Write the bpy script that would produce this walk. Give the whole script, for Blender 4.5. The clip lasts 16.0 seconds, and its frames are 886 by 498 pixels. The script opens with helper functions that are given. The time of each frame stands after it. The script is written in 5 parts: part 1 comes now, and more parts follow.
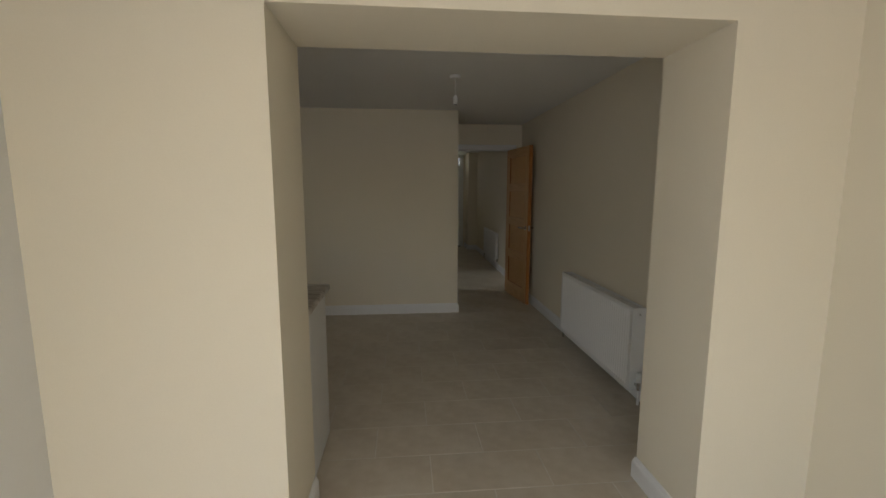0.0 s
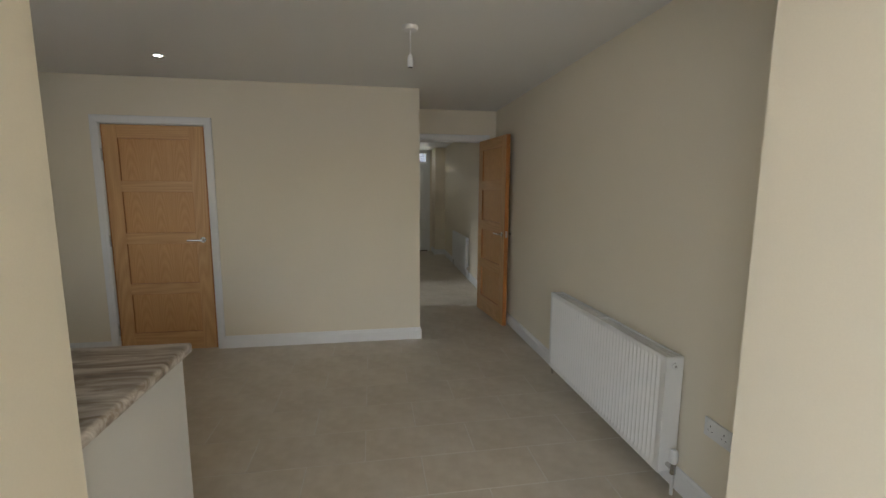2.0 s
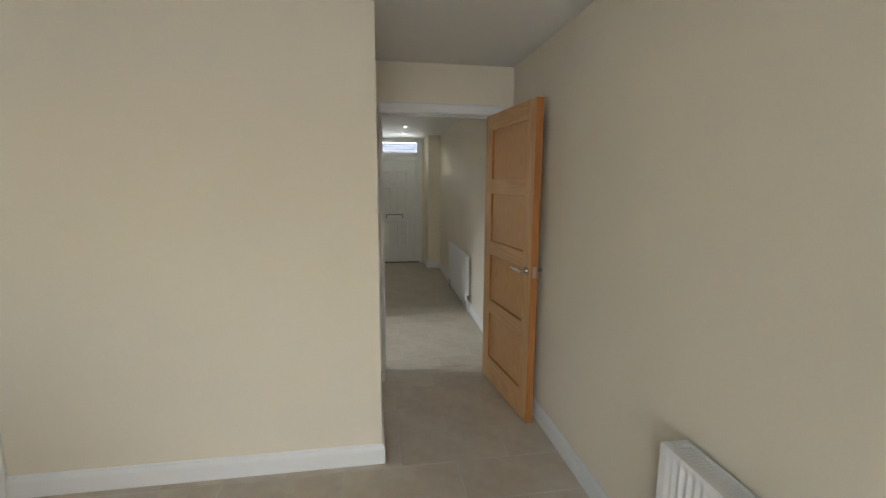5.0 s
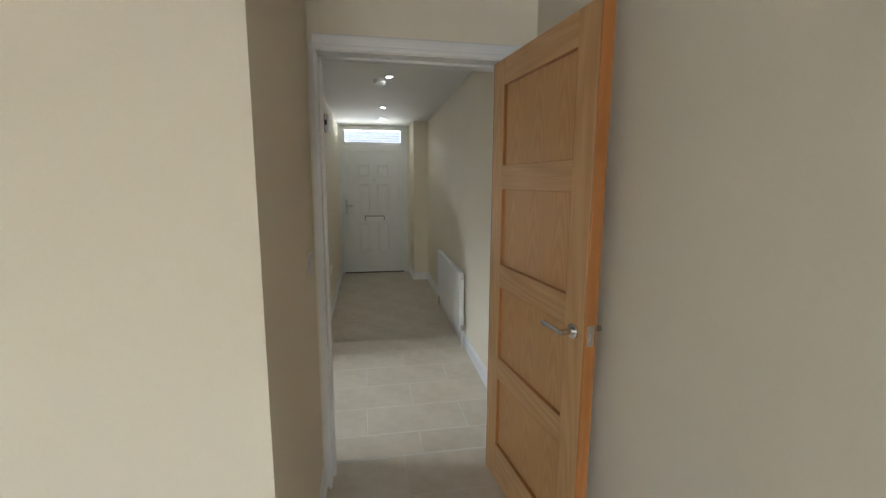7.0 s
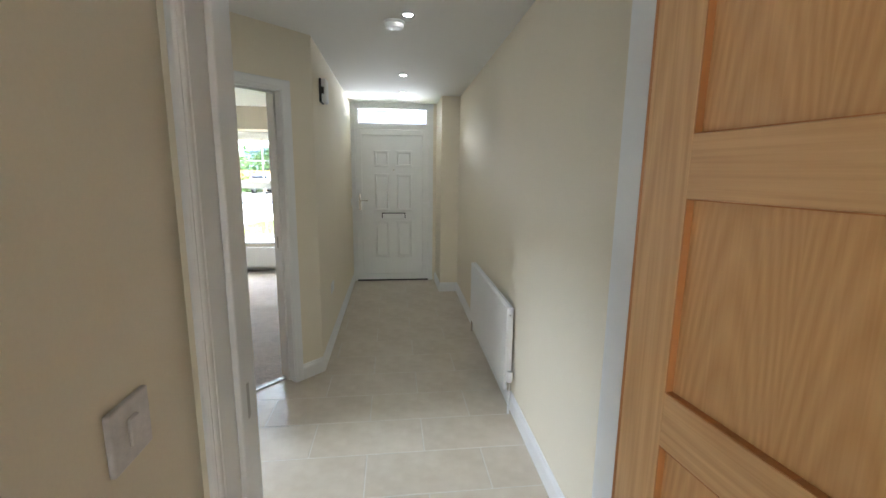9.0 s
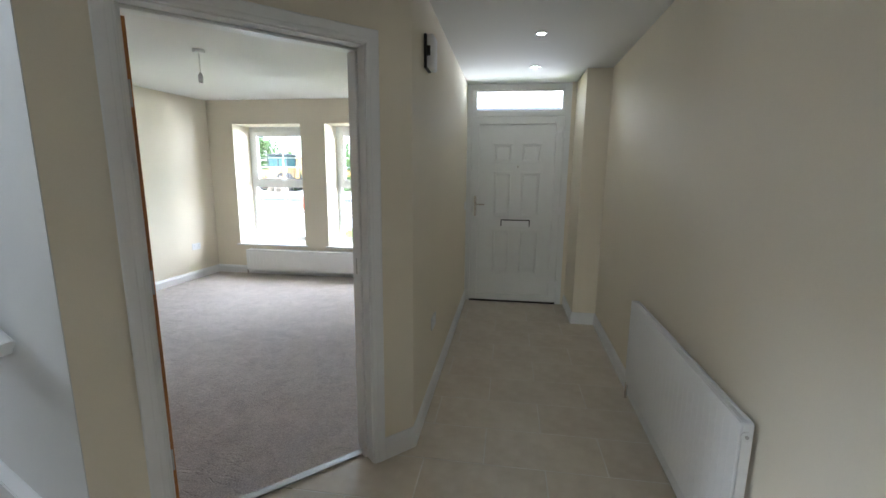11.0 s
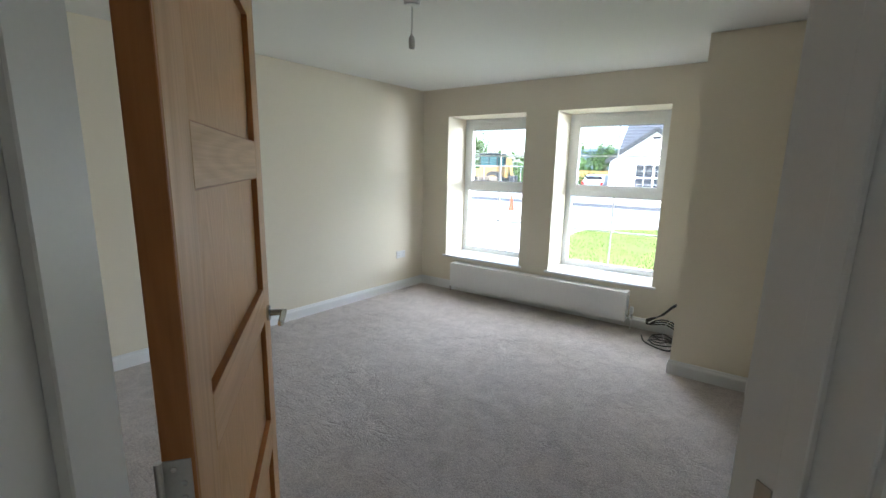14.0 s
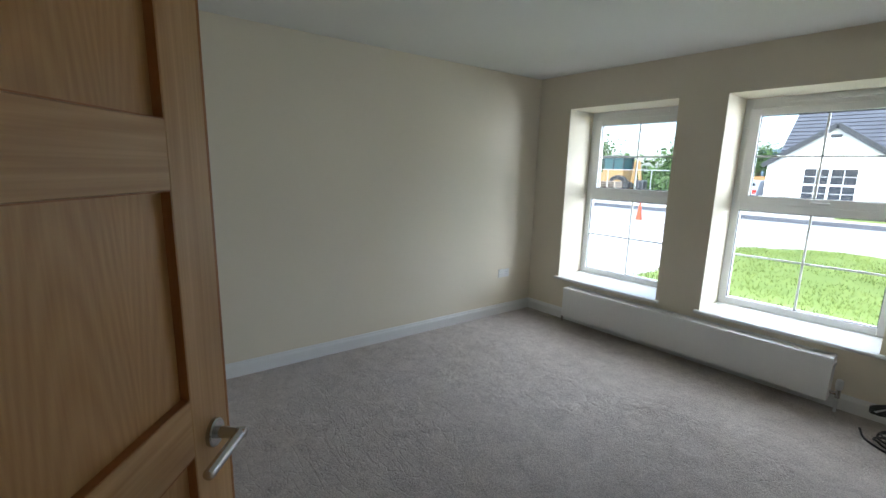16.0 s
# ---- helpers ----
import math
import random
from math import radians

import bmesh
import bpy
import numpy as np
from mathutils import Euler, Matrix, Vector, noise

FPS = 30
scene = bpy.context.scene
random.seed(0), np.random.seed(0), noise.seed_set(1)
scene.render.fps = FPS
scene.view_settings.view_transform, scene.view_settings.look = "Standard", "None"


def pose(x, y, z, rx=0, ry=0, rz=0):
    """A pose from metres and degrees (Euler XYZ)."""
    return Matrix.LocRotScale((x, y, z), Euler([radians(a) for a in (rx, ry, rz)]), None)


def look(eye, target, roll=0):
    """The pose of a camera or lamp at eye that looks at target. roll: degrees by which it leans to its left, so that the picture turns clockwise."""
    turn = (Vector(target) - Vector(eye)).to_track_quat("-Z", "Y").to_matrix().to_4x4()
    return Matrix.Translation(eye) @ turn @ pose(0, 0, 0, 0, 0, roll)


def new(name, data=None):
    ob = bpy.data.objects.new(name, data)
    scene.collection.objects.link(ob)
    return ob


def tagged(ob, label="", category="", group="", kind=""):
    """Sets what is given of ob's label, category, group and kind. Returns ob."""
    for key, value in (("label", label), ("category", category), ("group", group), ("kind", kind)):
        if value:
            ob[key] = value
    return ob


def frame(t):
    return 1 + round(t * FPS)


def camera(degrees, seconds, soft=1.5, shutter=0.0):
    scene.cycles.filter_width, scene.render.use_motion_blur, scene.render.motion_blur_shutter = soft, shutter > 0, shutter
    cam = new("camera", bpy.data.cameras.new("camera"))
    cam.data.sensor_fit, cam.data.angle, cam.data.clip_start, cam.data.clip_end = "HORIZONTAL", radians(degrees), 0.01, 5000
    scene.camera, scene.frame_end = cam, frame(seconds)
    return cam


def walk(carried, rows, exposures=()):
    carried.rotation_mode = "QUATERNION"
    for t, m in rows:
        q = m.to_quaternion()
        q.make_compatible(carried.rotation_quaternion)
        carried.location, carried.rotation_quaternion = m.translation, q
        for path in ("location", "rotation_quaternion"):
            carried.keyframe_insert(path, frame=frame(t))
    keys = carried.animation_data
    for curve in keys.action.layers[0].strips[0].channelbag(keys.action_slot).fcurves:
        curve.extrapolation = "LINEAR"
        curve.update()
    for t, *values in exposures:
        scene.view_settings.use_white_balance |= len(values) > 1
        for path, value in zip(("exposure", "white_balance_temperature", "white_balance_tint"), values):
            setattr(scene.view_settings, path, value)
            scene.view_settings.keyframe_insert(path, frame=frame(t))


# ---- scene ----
cam = camera(91.8, 16.0)
PATH = [
    (0, (-1.622, -6.119, 1.475), (-1.442, -4.146, 1.203), 0.1),
    (0.5, (-1.632, -5.918, 1.477), (-1.357, -3.956, 1.207), -0.2),
    (1, (-1.577, -5.667, 1.475), (-1.269, -3.711, 1.197), -0.3),
    (1.5, (-1.507, -5.423, 1.464), (-1.188, -3.467, 1.189), 0.1),
    (2, (-1.429, -5.149, 1.459), (-1.108, -3.194, 1.186), 0.3),
    (2.5, (-1.359, -4.878, 1.468), (-1.046, -2.921, 1.196), 0.3),
    (3, (-1.306, -4.577, 1.467), (-0.991, -2.621, 1.197), 0.3),
    (3.5, (-1.254, -4.281, 1.491), (-0.937, -2.325, 1.215), 0.4),
    (4, (-1.2, -3.939, 1.507), (-0.881, -1.985, 1.226), 0.6),
    (4.2, (-1.151, -3.799, 1.521), (-0.849, -1.844, 1.231), 0.4),
    (6.5, (-0.833, -2.355, 1.529), (-0.479, -0.41, 1.226), 0.1),
    (7, (-0.755, -2.053, 1.487), (-0.404, -0.108, 1.181), 0.3),
    (7.5, (-0.727, -1.746, 1.509), (-0.383, 0.197, 1.181), 0.2),
    (8, (-0.675, -1.417, 1.499), (-0.357, 0.528, 1.158), 0.4),
    (8.5, (-0.641, -1.118, 1.497), (-0.357, 0.83, 1.148), 0.5),
    (8.7, (-0.63, -1.002, 1.498), (-0.361, 0.948, 1.147), 0.6),
    (10.8, (-0.672, 0.158, 1.471), (-0.899, 2.113, 1.113), 0.4),
    (11, (-0.701, 0.251, 1.468), (-0.99, 2.197, 1.111), 0.5),
    (11.5, (-0.803, 0.47, 1.468), (-1.269, 2.38, 1.102), 0.8),
    (12, (-0.936, 0.695, 1.469), (-1.659, 2.523, 1.099), 1.1),
    (12.5, (-1.072, 0.888, 1.46), (-1.962, 2.64, 1.09), 1.2),
    (13, (-1.217, 1.076, 1.451), (-2.19, 2.785, 1.088), 1.2),
    (13.5, (-1.337, 1.323, 1.505), (-2.395, 2.977, 1.127), 1.5),
    (14, (-1.491, 1.494, 1.489), (-2.612, 3.107, 1.115), 1.2),
    (14.5, (-1.607, 1.656, 1.488), (-2.774, 3.237, 1.117), 1.5),
    (15, (-1.721, 1.822, 1.497), (-2.95, 3.355, 1.124), 1.5),
    (15.5, (-1.813, 1.984, 1.5), (-3.162, 3.413, 1.129), 1.5),
    (16, (-1.931, 2.143, 1.49), (-3.437, 3.407, 1.119), 1.4),
]
EXPOSURES = [(0.0, 1.45, 6750, 10), (1.0, 1.9, 6600, 10), (2.0, 2.6, 6330, 10), (3.0, 3.1, 6270, 10), (4.0, 3.3, 6280, 10), (6.5, 3.52, 6060, 9), (7.5, 3.85, 6020, 9), (8.7, 4.3, 5850, 9), (11.0, 3.75, 5620, 10), (12.0, 3.6, 5620, 9.5), (13.0, 3.45, 5680, 9), (14.5, 2.97, 5600, 8), (16.0, 2.53, 5620, 7.5)]
walk(cam, [(t, look(eye, target, roll)) for t, eye, target, roll in PATH], EXPOSURES)

SUN_W, SUNROOM_W, GARDEN_W, KITCHEN_W, LANDING_W, FRONT_FILL_W = 1.5, 3.9, 0.9, 0.28, 13.0, 72.0
LIVING_HINGE, LIVING_ANGLE = (-2.118, 1.733), 140.4
RAIL = (0.185, 0.89)

# ---- world, sun, daylight at unseen windows and added fill lamps at the front ----
world = bpy.data.worlds.new("daylight")
scene.world = world
world.use_nodes = True
wn = world.node_tree
sky = wn.nodes.new("ShaderNodeTexSky")
sky.sky_type = "NISHITA"
sky.sun_disc = False
sky.sun_elevation = radians(50)
sky.sun_rotation = radians(162)
sky.air_density, sky.dust_density, sky.ozone_density = 1.0, 3.0, 0.6
wn.links.new(sky.outputs[0], wn.nodes["Background"].inputs[0])
wn.nodes["Background"].inputs[1].default_value = 0.13

sun = new("sun", bpy.data.lights.new("sun", "SUN"))
sun.data.energy, sun.data.angle, sun.data.color = SUN_W, radians(0.6), (1.0, 0.95, 0.87)
sun.matrix_world = look((3, -9, 12.0), (0, 0, 0))


def area_lamp(name, eye, target, w, h, power, colour=(0.93, 0.97, 1.0)):
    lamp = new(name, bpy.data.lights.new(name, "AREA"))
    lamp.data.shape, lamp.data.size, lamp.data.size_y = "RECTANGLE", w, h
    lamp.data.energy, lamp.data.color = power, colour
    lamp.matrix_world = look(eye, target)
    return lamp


area_lamp("sunroom_daylight", (-2.90, -7.0, 1.3), (-0.5, -6.0, 1.25), 1.8, 1.9, SUNROOM_W)
area_lamp("garden_daylight", (-1.4, -8.52, 1.2), (-1.3, 0, 1.2), 2.4, 2.0, GARDEN_W)
area_lamp("kitchen_daylight", (-3.85, -4.42, 1.6), (-3.85, 0, 1.45), 1.3, 1.0, KITCHEN_W)
# three added fill lamps outside, out of view, to brighten the living room
area_lamp("window_fill", (-2.79, 6.95, 3.10), (-2.79, 3.4, 0.1), 3.4, 1.1, FRONT_FILL_W * 0.5, (0.985, 0.985, 0.98))
area_lamp("high_fill", (-2.79, 9.6, 4.0), (-2.79, 4.0, 0.9), 5.5, 2.4, FRONT_FILL_W * 1.1, (0.985, 0.985, 0.98))
area_lamp("side_fill", (-0.1, 8.5, 1.35), (-3.4, 4.6, 1.3), 3.4, 1.6, FRONT_FILL_W * 0.85, (0.985, 0.985, 0.98))
area_lamp("landing_daylight", (-5.52, 0.95, 4.5), (-1.4, 0.85, 0.8), 0.95, 1.1, LANDING_W)


# ---- materials ----
def material(name, colour, rough=0.5, metal=0.0, var=0.06, scale=3.0, fine=60.0, bump=0.02, spec=0.5, tint=None):
    """A paint, plastic, stone or metal: base colour with broad and fine variation and a light relief."""
    m = bpy.data.materials.new(name)
    m.use_nodes = True
    t = m.node_tree
    b = t.nodes["Principled BSDF"]
    b.inputs["Roughness"].default_value, b.inputs["Metallic"].default_value = rough, metal
    b.inputs["Specular IOR Level"].default_value = spec
    co = t.nodes.new("ShaderNodeTexCoord")
    n1, n2 = t.nodes.new("ShaderNodeTexNoise"), t.nodes.new("ShaderNodeTexNoise")
    n1.inputs["Scale"].default_value, n1.inputs["Detail"].default_value = scale, 3
    n2.inputs["Scale"].default_value, n2.inputs["Detail"].default_value = fine, 4
    for n in (n1, n2):
        t.links.new(co.outputs["Object"], n.inputs["Vector"])
    mixn = t.nodes.new("ShaderNodeMix")
    mixn.data_type = "FLOAT"
    mixn.inputs[0].default_value = 0.4
    t.links.new(n1.outputs[0], mixn.inputs[2])
    t.links.new(n2.outputs[0], mixn.inputs[3])
    ramp = t.nodes.new("ShaderNodeValToRGB")
    c2 = tint or tuple(c * (1 - var * 2.2) for c in colour)
    ramp.color_ramp.elements[0].position, ramp.color_ramp.elements[1].position = 0.34, 0.62
    ramp.color_ramp.elements[0].color, ramp.color_ramp.elements[1].color = (*c2, 1), (*colour, 1)
    t.links.new(mixn.outputs[0], ramp.inputs[0])
    t.links.new(ramp.outputs[0], b.inputs["Base Color"])
    if bump:
        bp = t.nodes.new("ShaderNodeBump")
        bp.inputs["Strength"].default_value, bp.inputs["Distance"].default_value = 0.35, bump
        t.links.new(n2.outputs[0], bp.inputs["Height"])
        t.links.new(bp.outputs[0], b.inputs["Normal"])
    return m


def oak(name, axis, dark, light, rough=0.42, arches=False):
    """Lacquered oak veneer with the grain along z ('v') or x ('h')."""
    m = bpy.data.materials.new(name)
    m.use_nodes = True
    t = m.node_tree
    b = t.nodes["Principled BSDF"]
    b.inputs["Roughness"].default_value = rough
    co, info = t.nodes.new("ShaderNodeTexCoord"), t.nodes.new("ShaderNodeObjectInfo")
    off = t.nodes.new("ShaderNodeVectorMath")
    off.operation = "MULTIPLY_ADD"
    off.inputs[1].default_value = (1, 1, 1)
    rnd = t.nodes.new("ShaderNodeMath")
    rnd.operation = "MULTIPLY"
    rnd.inputs[1].default_value = 7.0
    t.links.new(info.outputs["Random"], rnd.inputs[0])
    t.links.new(co.outputs["Object"], off.inputs[0])
    t.links.new(rnd.outputs[0], off.inputs[2])
    mp = t.nodes.new("ShaderNodeMapping")
    mp.inputs["Scale"].default_value = (1.0, 1.0, 0.10) if axis == "v" else (0.10, 1.0, 1.0)
    t.links.new(off.outputs[0], mp.inputs[0])
    big = t.nodes.new("ShaderNodeTexNoise")
    big.inputs["Scale"].default_value, big.inputs["Detail"].default_value = 3.2, 1.5
    t.links.new(mp.outputs[0], big.inputs["Vector"])
    rings = t.nodes.new("ShaderNodeMath")
    rings.operation = "MULTIPLY"
    rings.inputs[1].default_value = 26.0
    t.links.new(big.outputs[0], rings.inputs[0])
    if arches:
        # three arched figures side by side, as cut from one flitch
        sep = t.nodes.new("ShaderNodeSeparateXYZ")
        t.links.new(co.outputs["Object"], sep.inputs[0])

        def op(kind, a, b, c=None):
            n = t.nodes.new("ShaderNodeMath")
            n.operation = kind
            for k, v in enumerate((a, b, c)):
                if v is None:
                    continue
                if isinstance(v, float):
                    n.inputs[k].default_value = v
                else:
                    t.links.new(v, n.inputs[k])
            return n.outputs[0]
        fold = op("PINGPONG", op("ADD", sep.outputs[0], -0.118 + 1.9), 0.095)
        d = op("MULTIPLY", op("SUBTRACT", 0.095, fold), 10.5)
        f = op("MULTIPLY_ADD", op("MULTIPLY", d, d), 1.7, op("MULTIPLY", sep.outputs[2], 2.7))
        f = op("ADD", op("MULTIPLY_ADD", big.outputs[0], 2.2, f), op("MULTIPLY", info.outputs["Random"], 5.0))
        figure = op("MULTIPLY", f, 3.0)
    else:
        figure = rings.outputs[0]
    fr = t.nodes.new("ShaderNodeMath")
    fr.operation = "PINGPONG"
    fr.inputs[1].default_value = 0.5
    t.links.new(figure, fr.inputs[0])
    mp2 = t.nodes.new("ShaderNodeMapping")
    mp2.inputs["Scale"].default_value = (1, 1, 0.02) if axis == "v" else (0.02, 1, 1)
    t.links.new(off.outputs[0], mp2.inputs[0])
    fine = t.nodes.new("ShaderNodeTexNoise")
    fine.inputs["Scale"].default_value, fine.inputs["Detail"].default_value = 190.0, 3
    t.links.new(mp2.outputs[0], fine.inputs["Vector"])
    mx = t.nodes.new("ShaderNodeMix")
    mx.data_type = "FLOAT"
    mx.inputs[0].default_value = 0.55
    t.links.new(fr.outputs[0], mx.inputs[2])
    t.links.new(fine.outputs[0], mx.inputs[3])
    ramp = t.nodes.new("ShaderNodeValToRGB")
    ramp.color_ramp.elements[0].position, ramp.color_ramp.elements[1].position = 0.10, 0.60
    ramp.color_ramp.elements[0].color, ramp.color_ramp.elements[1].color = (*dark, 1), (*light, 1)
    t.links.new(mx.outputs[0], ramp.inputs[0])
    t.links.new(ramp.outputs[0], b.inputs["Base Color"])
    bp = t.nodes.new("ShaderNodeBump")
    bp.inputs["Strength"].default_value, bp.inputs["Distance"].default_value = 0.12, 0.002
    t.links.new(fine.outputs[0], bp.inputs["Height"])
    t.links.new(bp.outputs[0], b.inputs["Normal"])
    return m


def carpet_material(name, dark, light):
    m = bpy.data.materials.new(name)
    m.use_nodes = True
    t = m.node_tree
    b = t.nodes["Principled BSDF"]
    b.inputs["Roughness"].default_value, b.inputs["Specular IOR Level"].default_value = 0.95, 0.1
    b.inputs["Sheen Weight"].default_value = 0.25
    co = t.nodes.new("ShaderNodeTexCoord")
    tuft, broad, crease = (t.nodes.new("ShaderNodeTexNoise") for _ in range(3))
    tuft.inputs["Scale"].default_value, tuft.inputs["Detail"].default_value = 190, 4
    broad.inputs["Scale"].default_value, broad.inputs["Detail"].default_value = 8.0, 8
    broad.inputs["Roughness"].default_value = 0.68
    broad.inputs["Distortion"].default_value = 0.8
    crease.inputs["Scale"].default_value, crease.inputs["Detail"].default_value = 1.5, 3
    crease.inputs["Distortion"].default_value = 1.4
    lie = t.nodes.new("ShaderNodeMapping")
    lie.inputs["Scale"].default_value, lie.inputs["Rotation"].default_value = (3.0, 11.0, 1.0), (0, 0, radians(38))
    t.links.new(co.outputs["Object"], lie.inputs[0])
    t.links.new(lie.outputs[0], crease.inputs["Vector"])
    off, size, line, patch, spot, both = (t.nodes.new(k) for k in ("ShaderNodeMath", "ShaderNodeMath", "ShaderNodeMapRange", "ShaderNodeTexNoise", "ShaderNodeMapRange", "ShaderNodeMath"))
    off.operation, size.operation, both.operation = "SUBTRACT", "ABSOLUTE", "MULTIPLY"
    off.inputs[1].default_value = 0.5
    t.links.new(crease.outputs[0], off.inputs[0])
    t.links.new(off.outputs[0], size.inputs[0])
    line.inputs["From Min"].default_value, line.inputs["From Max"].default_value = 0.0, 0.035
    line.inputs["To Min"].default_value, line.inputs["To Max"].default_value = 0.0, 1.0
    t.links.new(size.outputs[0], line.inputs["Value"])
    patch.inputs["Scale"].default_value, patch.inputs["Detail"].default_value = 1.1, 2
    t.links.new(co.outputs["Object"], patch.inputs["Vector"])
    spot.inputs["From Min"].default_value, spot.inputs["From Max"].default_value = 0.44, 0.60
    t.links.new(patch.outputs[0], spot.inputs["Value"])
    t.links.new(line.outputs[0], both.inputs[0])
    t.links.new(spot.outputs[0], both.inputs[1])
    for n in (tuft, broad):
        t.links.new(co.outputs["Object"], n.inputs["Vector"])
    add = t.nodes.new("ShaderNodeMix")
    add.data_type = "FLOAT"
    add.inputs[0].default_value = 0.62
    t.links.new(broad.outputs[0], add.inputs[2])
    t.links.new(tuft.outputs[0], add.inputs[3])
    ramp = t.nodes.new("ShaderNodeValToRGB")
    ramp.color_ramp.elements[0].position, ramp.color_ramp.elements[1].position = 0.36, 0.64
    ramp.color_ramp.elements[0].color, ramp.color_ramp.elements[1].color = (*dark, 1), (*light, 1)
    t.links.new(add.outputs[0], ramp.inputs[0])
    t.links.new(ramp.outputs[0], b.inputs["Base Color"])
    b1, b2, b3 = (t.nodes.new("ShaderNodeBump") for _ in range(3))
    b1.inputs["Strength"].default_value, b1.inputs["Distance"].default_value = 0.55, 0.012
    b2.inputs["Strength"].default_value, b2.inputs["Distance"].default_value = 0.42, 0.02
    b3.inputs["Strength"].default_value, b3.inputs["Distance"].default_value = 0.5, 0.012
    t.links.new(tuft.outputs[0], b1.inputs["Height"])
    t.links.new(broad.outputs[0], b2.inputs["Height"])
    t.links.new(both.outputs[0], b3.inputs["Height"])
    t.links.new(b1.outputs[0], b2.inputs["Normal"])
    t.links.new(b2.outputs[0], b3.inputs["Normal"])
    t.links.new(b3.outputs[0], b.inputs["Normal"])
    return m


def tile_material():
    m = material("floor_tile", (0.62, 0.555, 0.455), 0.36, var=0.06, scale=3.2, fine=14, bump=0.0006, tint=(0.52, 0.45, 0.35))
    t = m.node_tree
    b = t.nodes["Principled BSDF"]
    info, hsv = t.nodes.new("ShaderNodeObjectInfo"), t.nodes.new("ShaderNodeHueSaturation")
    rng = t.nodes.new("ShaderNodeMapRange")
    rng.inputs["To Min"].default_value, rng.inputs["To Max"].default_value = 0.975, 1.02
    t.links.new(info.outputs["Random"], rng.inputs["Value"])
    old = b.inputs["Base Color"].links[0].from_socket
    t.links.new(old, hsv.inputs["Color"])
    t.links.new(rng.outputs[0], hsv.inputs["Value"])
    t.links.new(hsv.outputs[0], b.inputs["Base Color"])
    return m


def glass_material():
    m = bpy.data.materials.new("clear_glass")
    m.use_nodes = True
    t = m.node_tree
    t.nodes.remove(t.nodes["Principled BSDF"])
    tr, gl, mx, fr = (t.nodes.new(k) for k in ("ShaderNodeBsdfTransparent", "ShaderNodeBsdfGlossy", "ShaderNodeMixShader", "ShaderNodeFresnel"))
    tr.inputs[0].default_value = (0.94, 0.96, 0.95, 1)
    gl.inputs["Roughness"].default_value = 0.02
    fr.inputs[0].default_value = 1.35
    t.links.new(fr.outputs[0], mx.inputs[0])
    t.links.new(tr.outputs[0], mx.inputs[1])
    t.links.new(gl.outputs[0], mx.inputs[2])
    t.links.new(mx.outputs[0], t.nodes["Material Output"].inputs[0])
    return m


def lamp_material(name, colour, power):
    m = bpy.data.materials.new(name)
    m.use_nodes = True
    b = m.node_tree.nodes["Principled BSDF"]
    b.inputs["Base Color"].default_value = (*colour, 1)
    b.inputs["Emission Color"].default_value = (*colour, 1)
    b.inputs["Emission Strength"].default_value = power
    return m


M_WALL = material("cream_emulsion", (0.80, 0.735, 0.60), 0.88, var=0.018, scale=1.1, fine=180, bump=0.0008, spec=0.2)
# plain white walls, and the stair wall with cool daylight put into its colour
M_STAIRWALL = material("white_and_cool_lit_emulsion", (0.72, 0.715, 0.69), 0.75, var=0.015, scale=1.1, fine=180, bump=0.0015, spec=0.3)
M_CEIL = material("ceiling_emulsion", (0.80, 0.79, 0.76), 0.85, var=0.012, scale=0.9, fine=150, bump=0.001, spec=0.2)
M_TRIM = material("white_satinwood", (0.80, 0.80, 0.79), 0.35, var=0.012, scale=4, fine=120, bump=0.0006)
M_PVC = material("white_upvc", (0.82, 0.83, 0.82), 0.28, var=0.01, scale=5, fine=90, bump=0.0)
M_PVCDOOR = material("white_composite_door", (0.80, 0.81, 0.79), 0.32, var=0.02, scale=6, fine=120, bump=0.001)
M_RAD = material("radiator_enamel", (0.83, 0.83, 0.82), 0.3, var=0.01, scale=4, fine=90, bump=0.0)
M_PLASTIC = material("white_plastic", (0.78, 0.78, 0.77), 0.35, var=0.01, scale=9, fine=90, bump=0.0)
M_FILM = material("film_covered_plastic", (0.66, 0.62, 0.61), 0.3, var=0.08, scale=20, fine=90, bump=0.004)
M_CHROME = material("satin_chrome", (0.62, 0.61, 0.59), 0.24, 1.0, var=0.03, scale=12, fine=200, bump=0.0)
M_STEEL = material("brushed_steel", (0.52, 0.51, 0.49), 0.36, 1.0, var=0.06, scale=12, fine=200, bump=0.0005)
M_BLACK = material("black_plastic", (0.02, 0.02, 0.022), 0.4, var=0.1, scale=9, fine=60, bump=0.0)
M_GASKET = material("grey_gasket_rubber", (0.09, 0.09, 0.095), 0.7, var=0.05, scale=20, fine=90, bump=0.0)
M_CABLE = material("black_cable_sheath", (0.02, 0.02, 0.022), 0.45, var=0.1, scale=20, fine=90, bump=0.0)
M_GROUT = material("tile_grout", (0.72, 0.69, 0.63), 0.9, var=0.1, scale=6, fine=120, bump=0.002)
M_TILE = tile_material()
M_OAKV = oak("oak_veneer_upright", "v", (0.48, 0.255, 0.09), (0.67, 0.41, 0.185))
M_OAKH = oak("oak_veneer_crosswise", "h", (0.48, 0.255, 0.09), (0.67, 0.41, 0.185))
M_OAKP = oak("oak_veneer_arched", "v", (0.50, 0.255, 0.082), (0.65, 0.375, 0.152), 0.42, True)
M_OAKE = oak("oak_edge_lipping", "v", (0.37, 0.14, 0.033), (0.47, 0.19, 0.052))
M_CARPET = carpet_material("greige_carpet", (0.33, 0.288, 0.263), (0.64, 0.572, 0.525))
M_GLASS = glass_material()
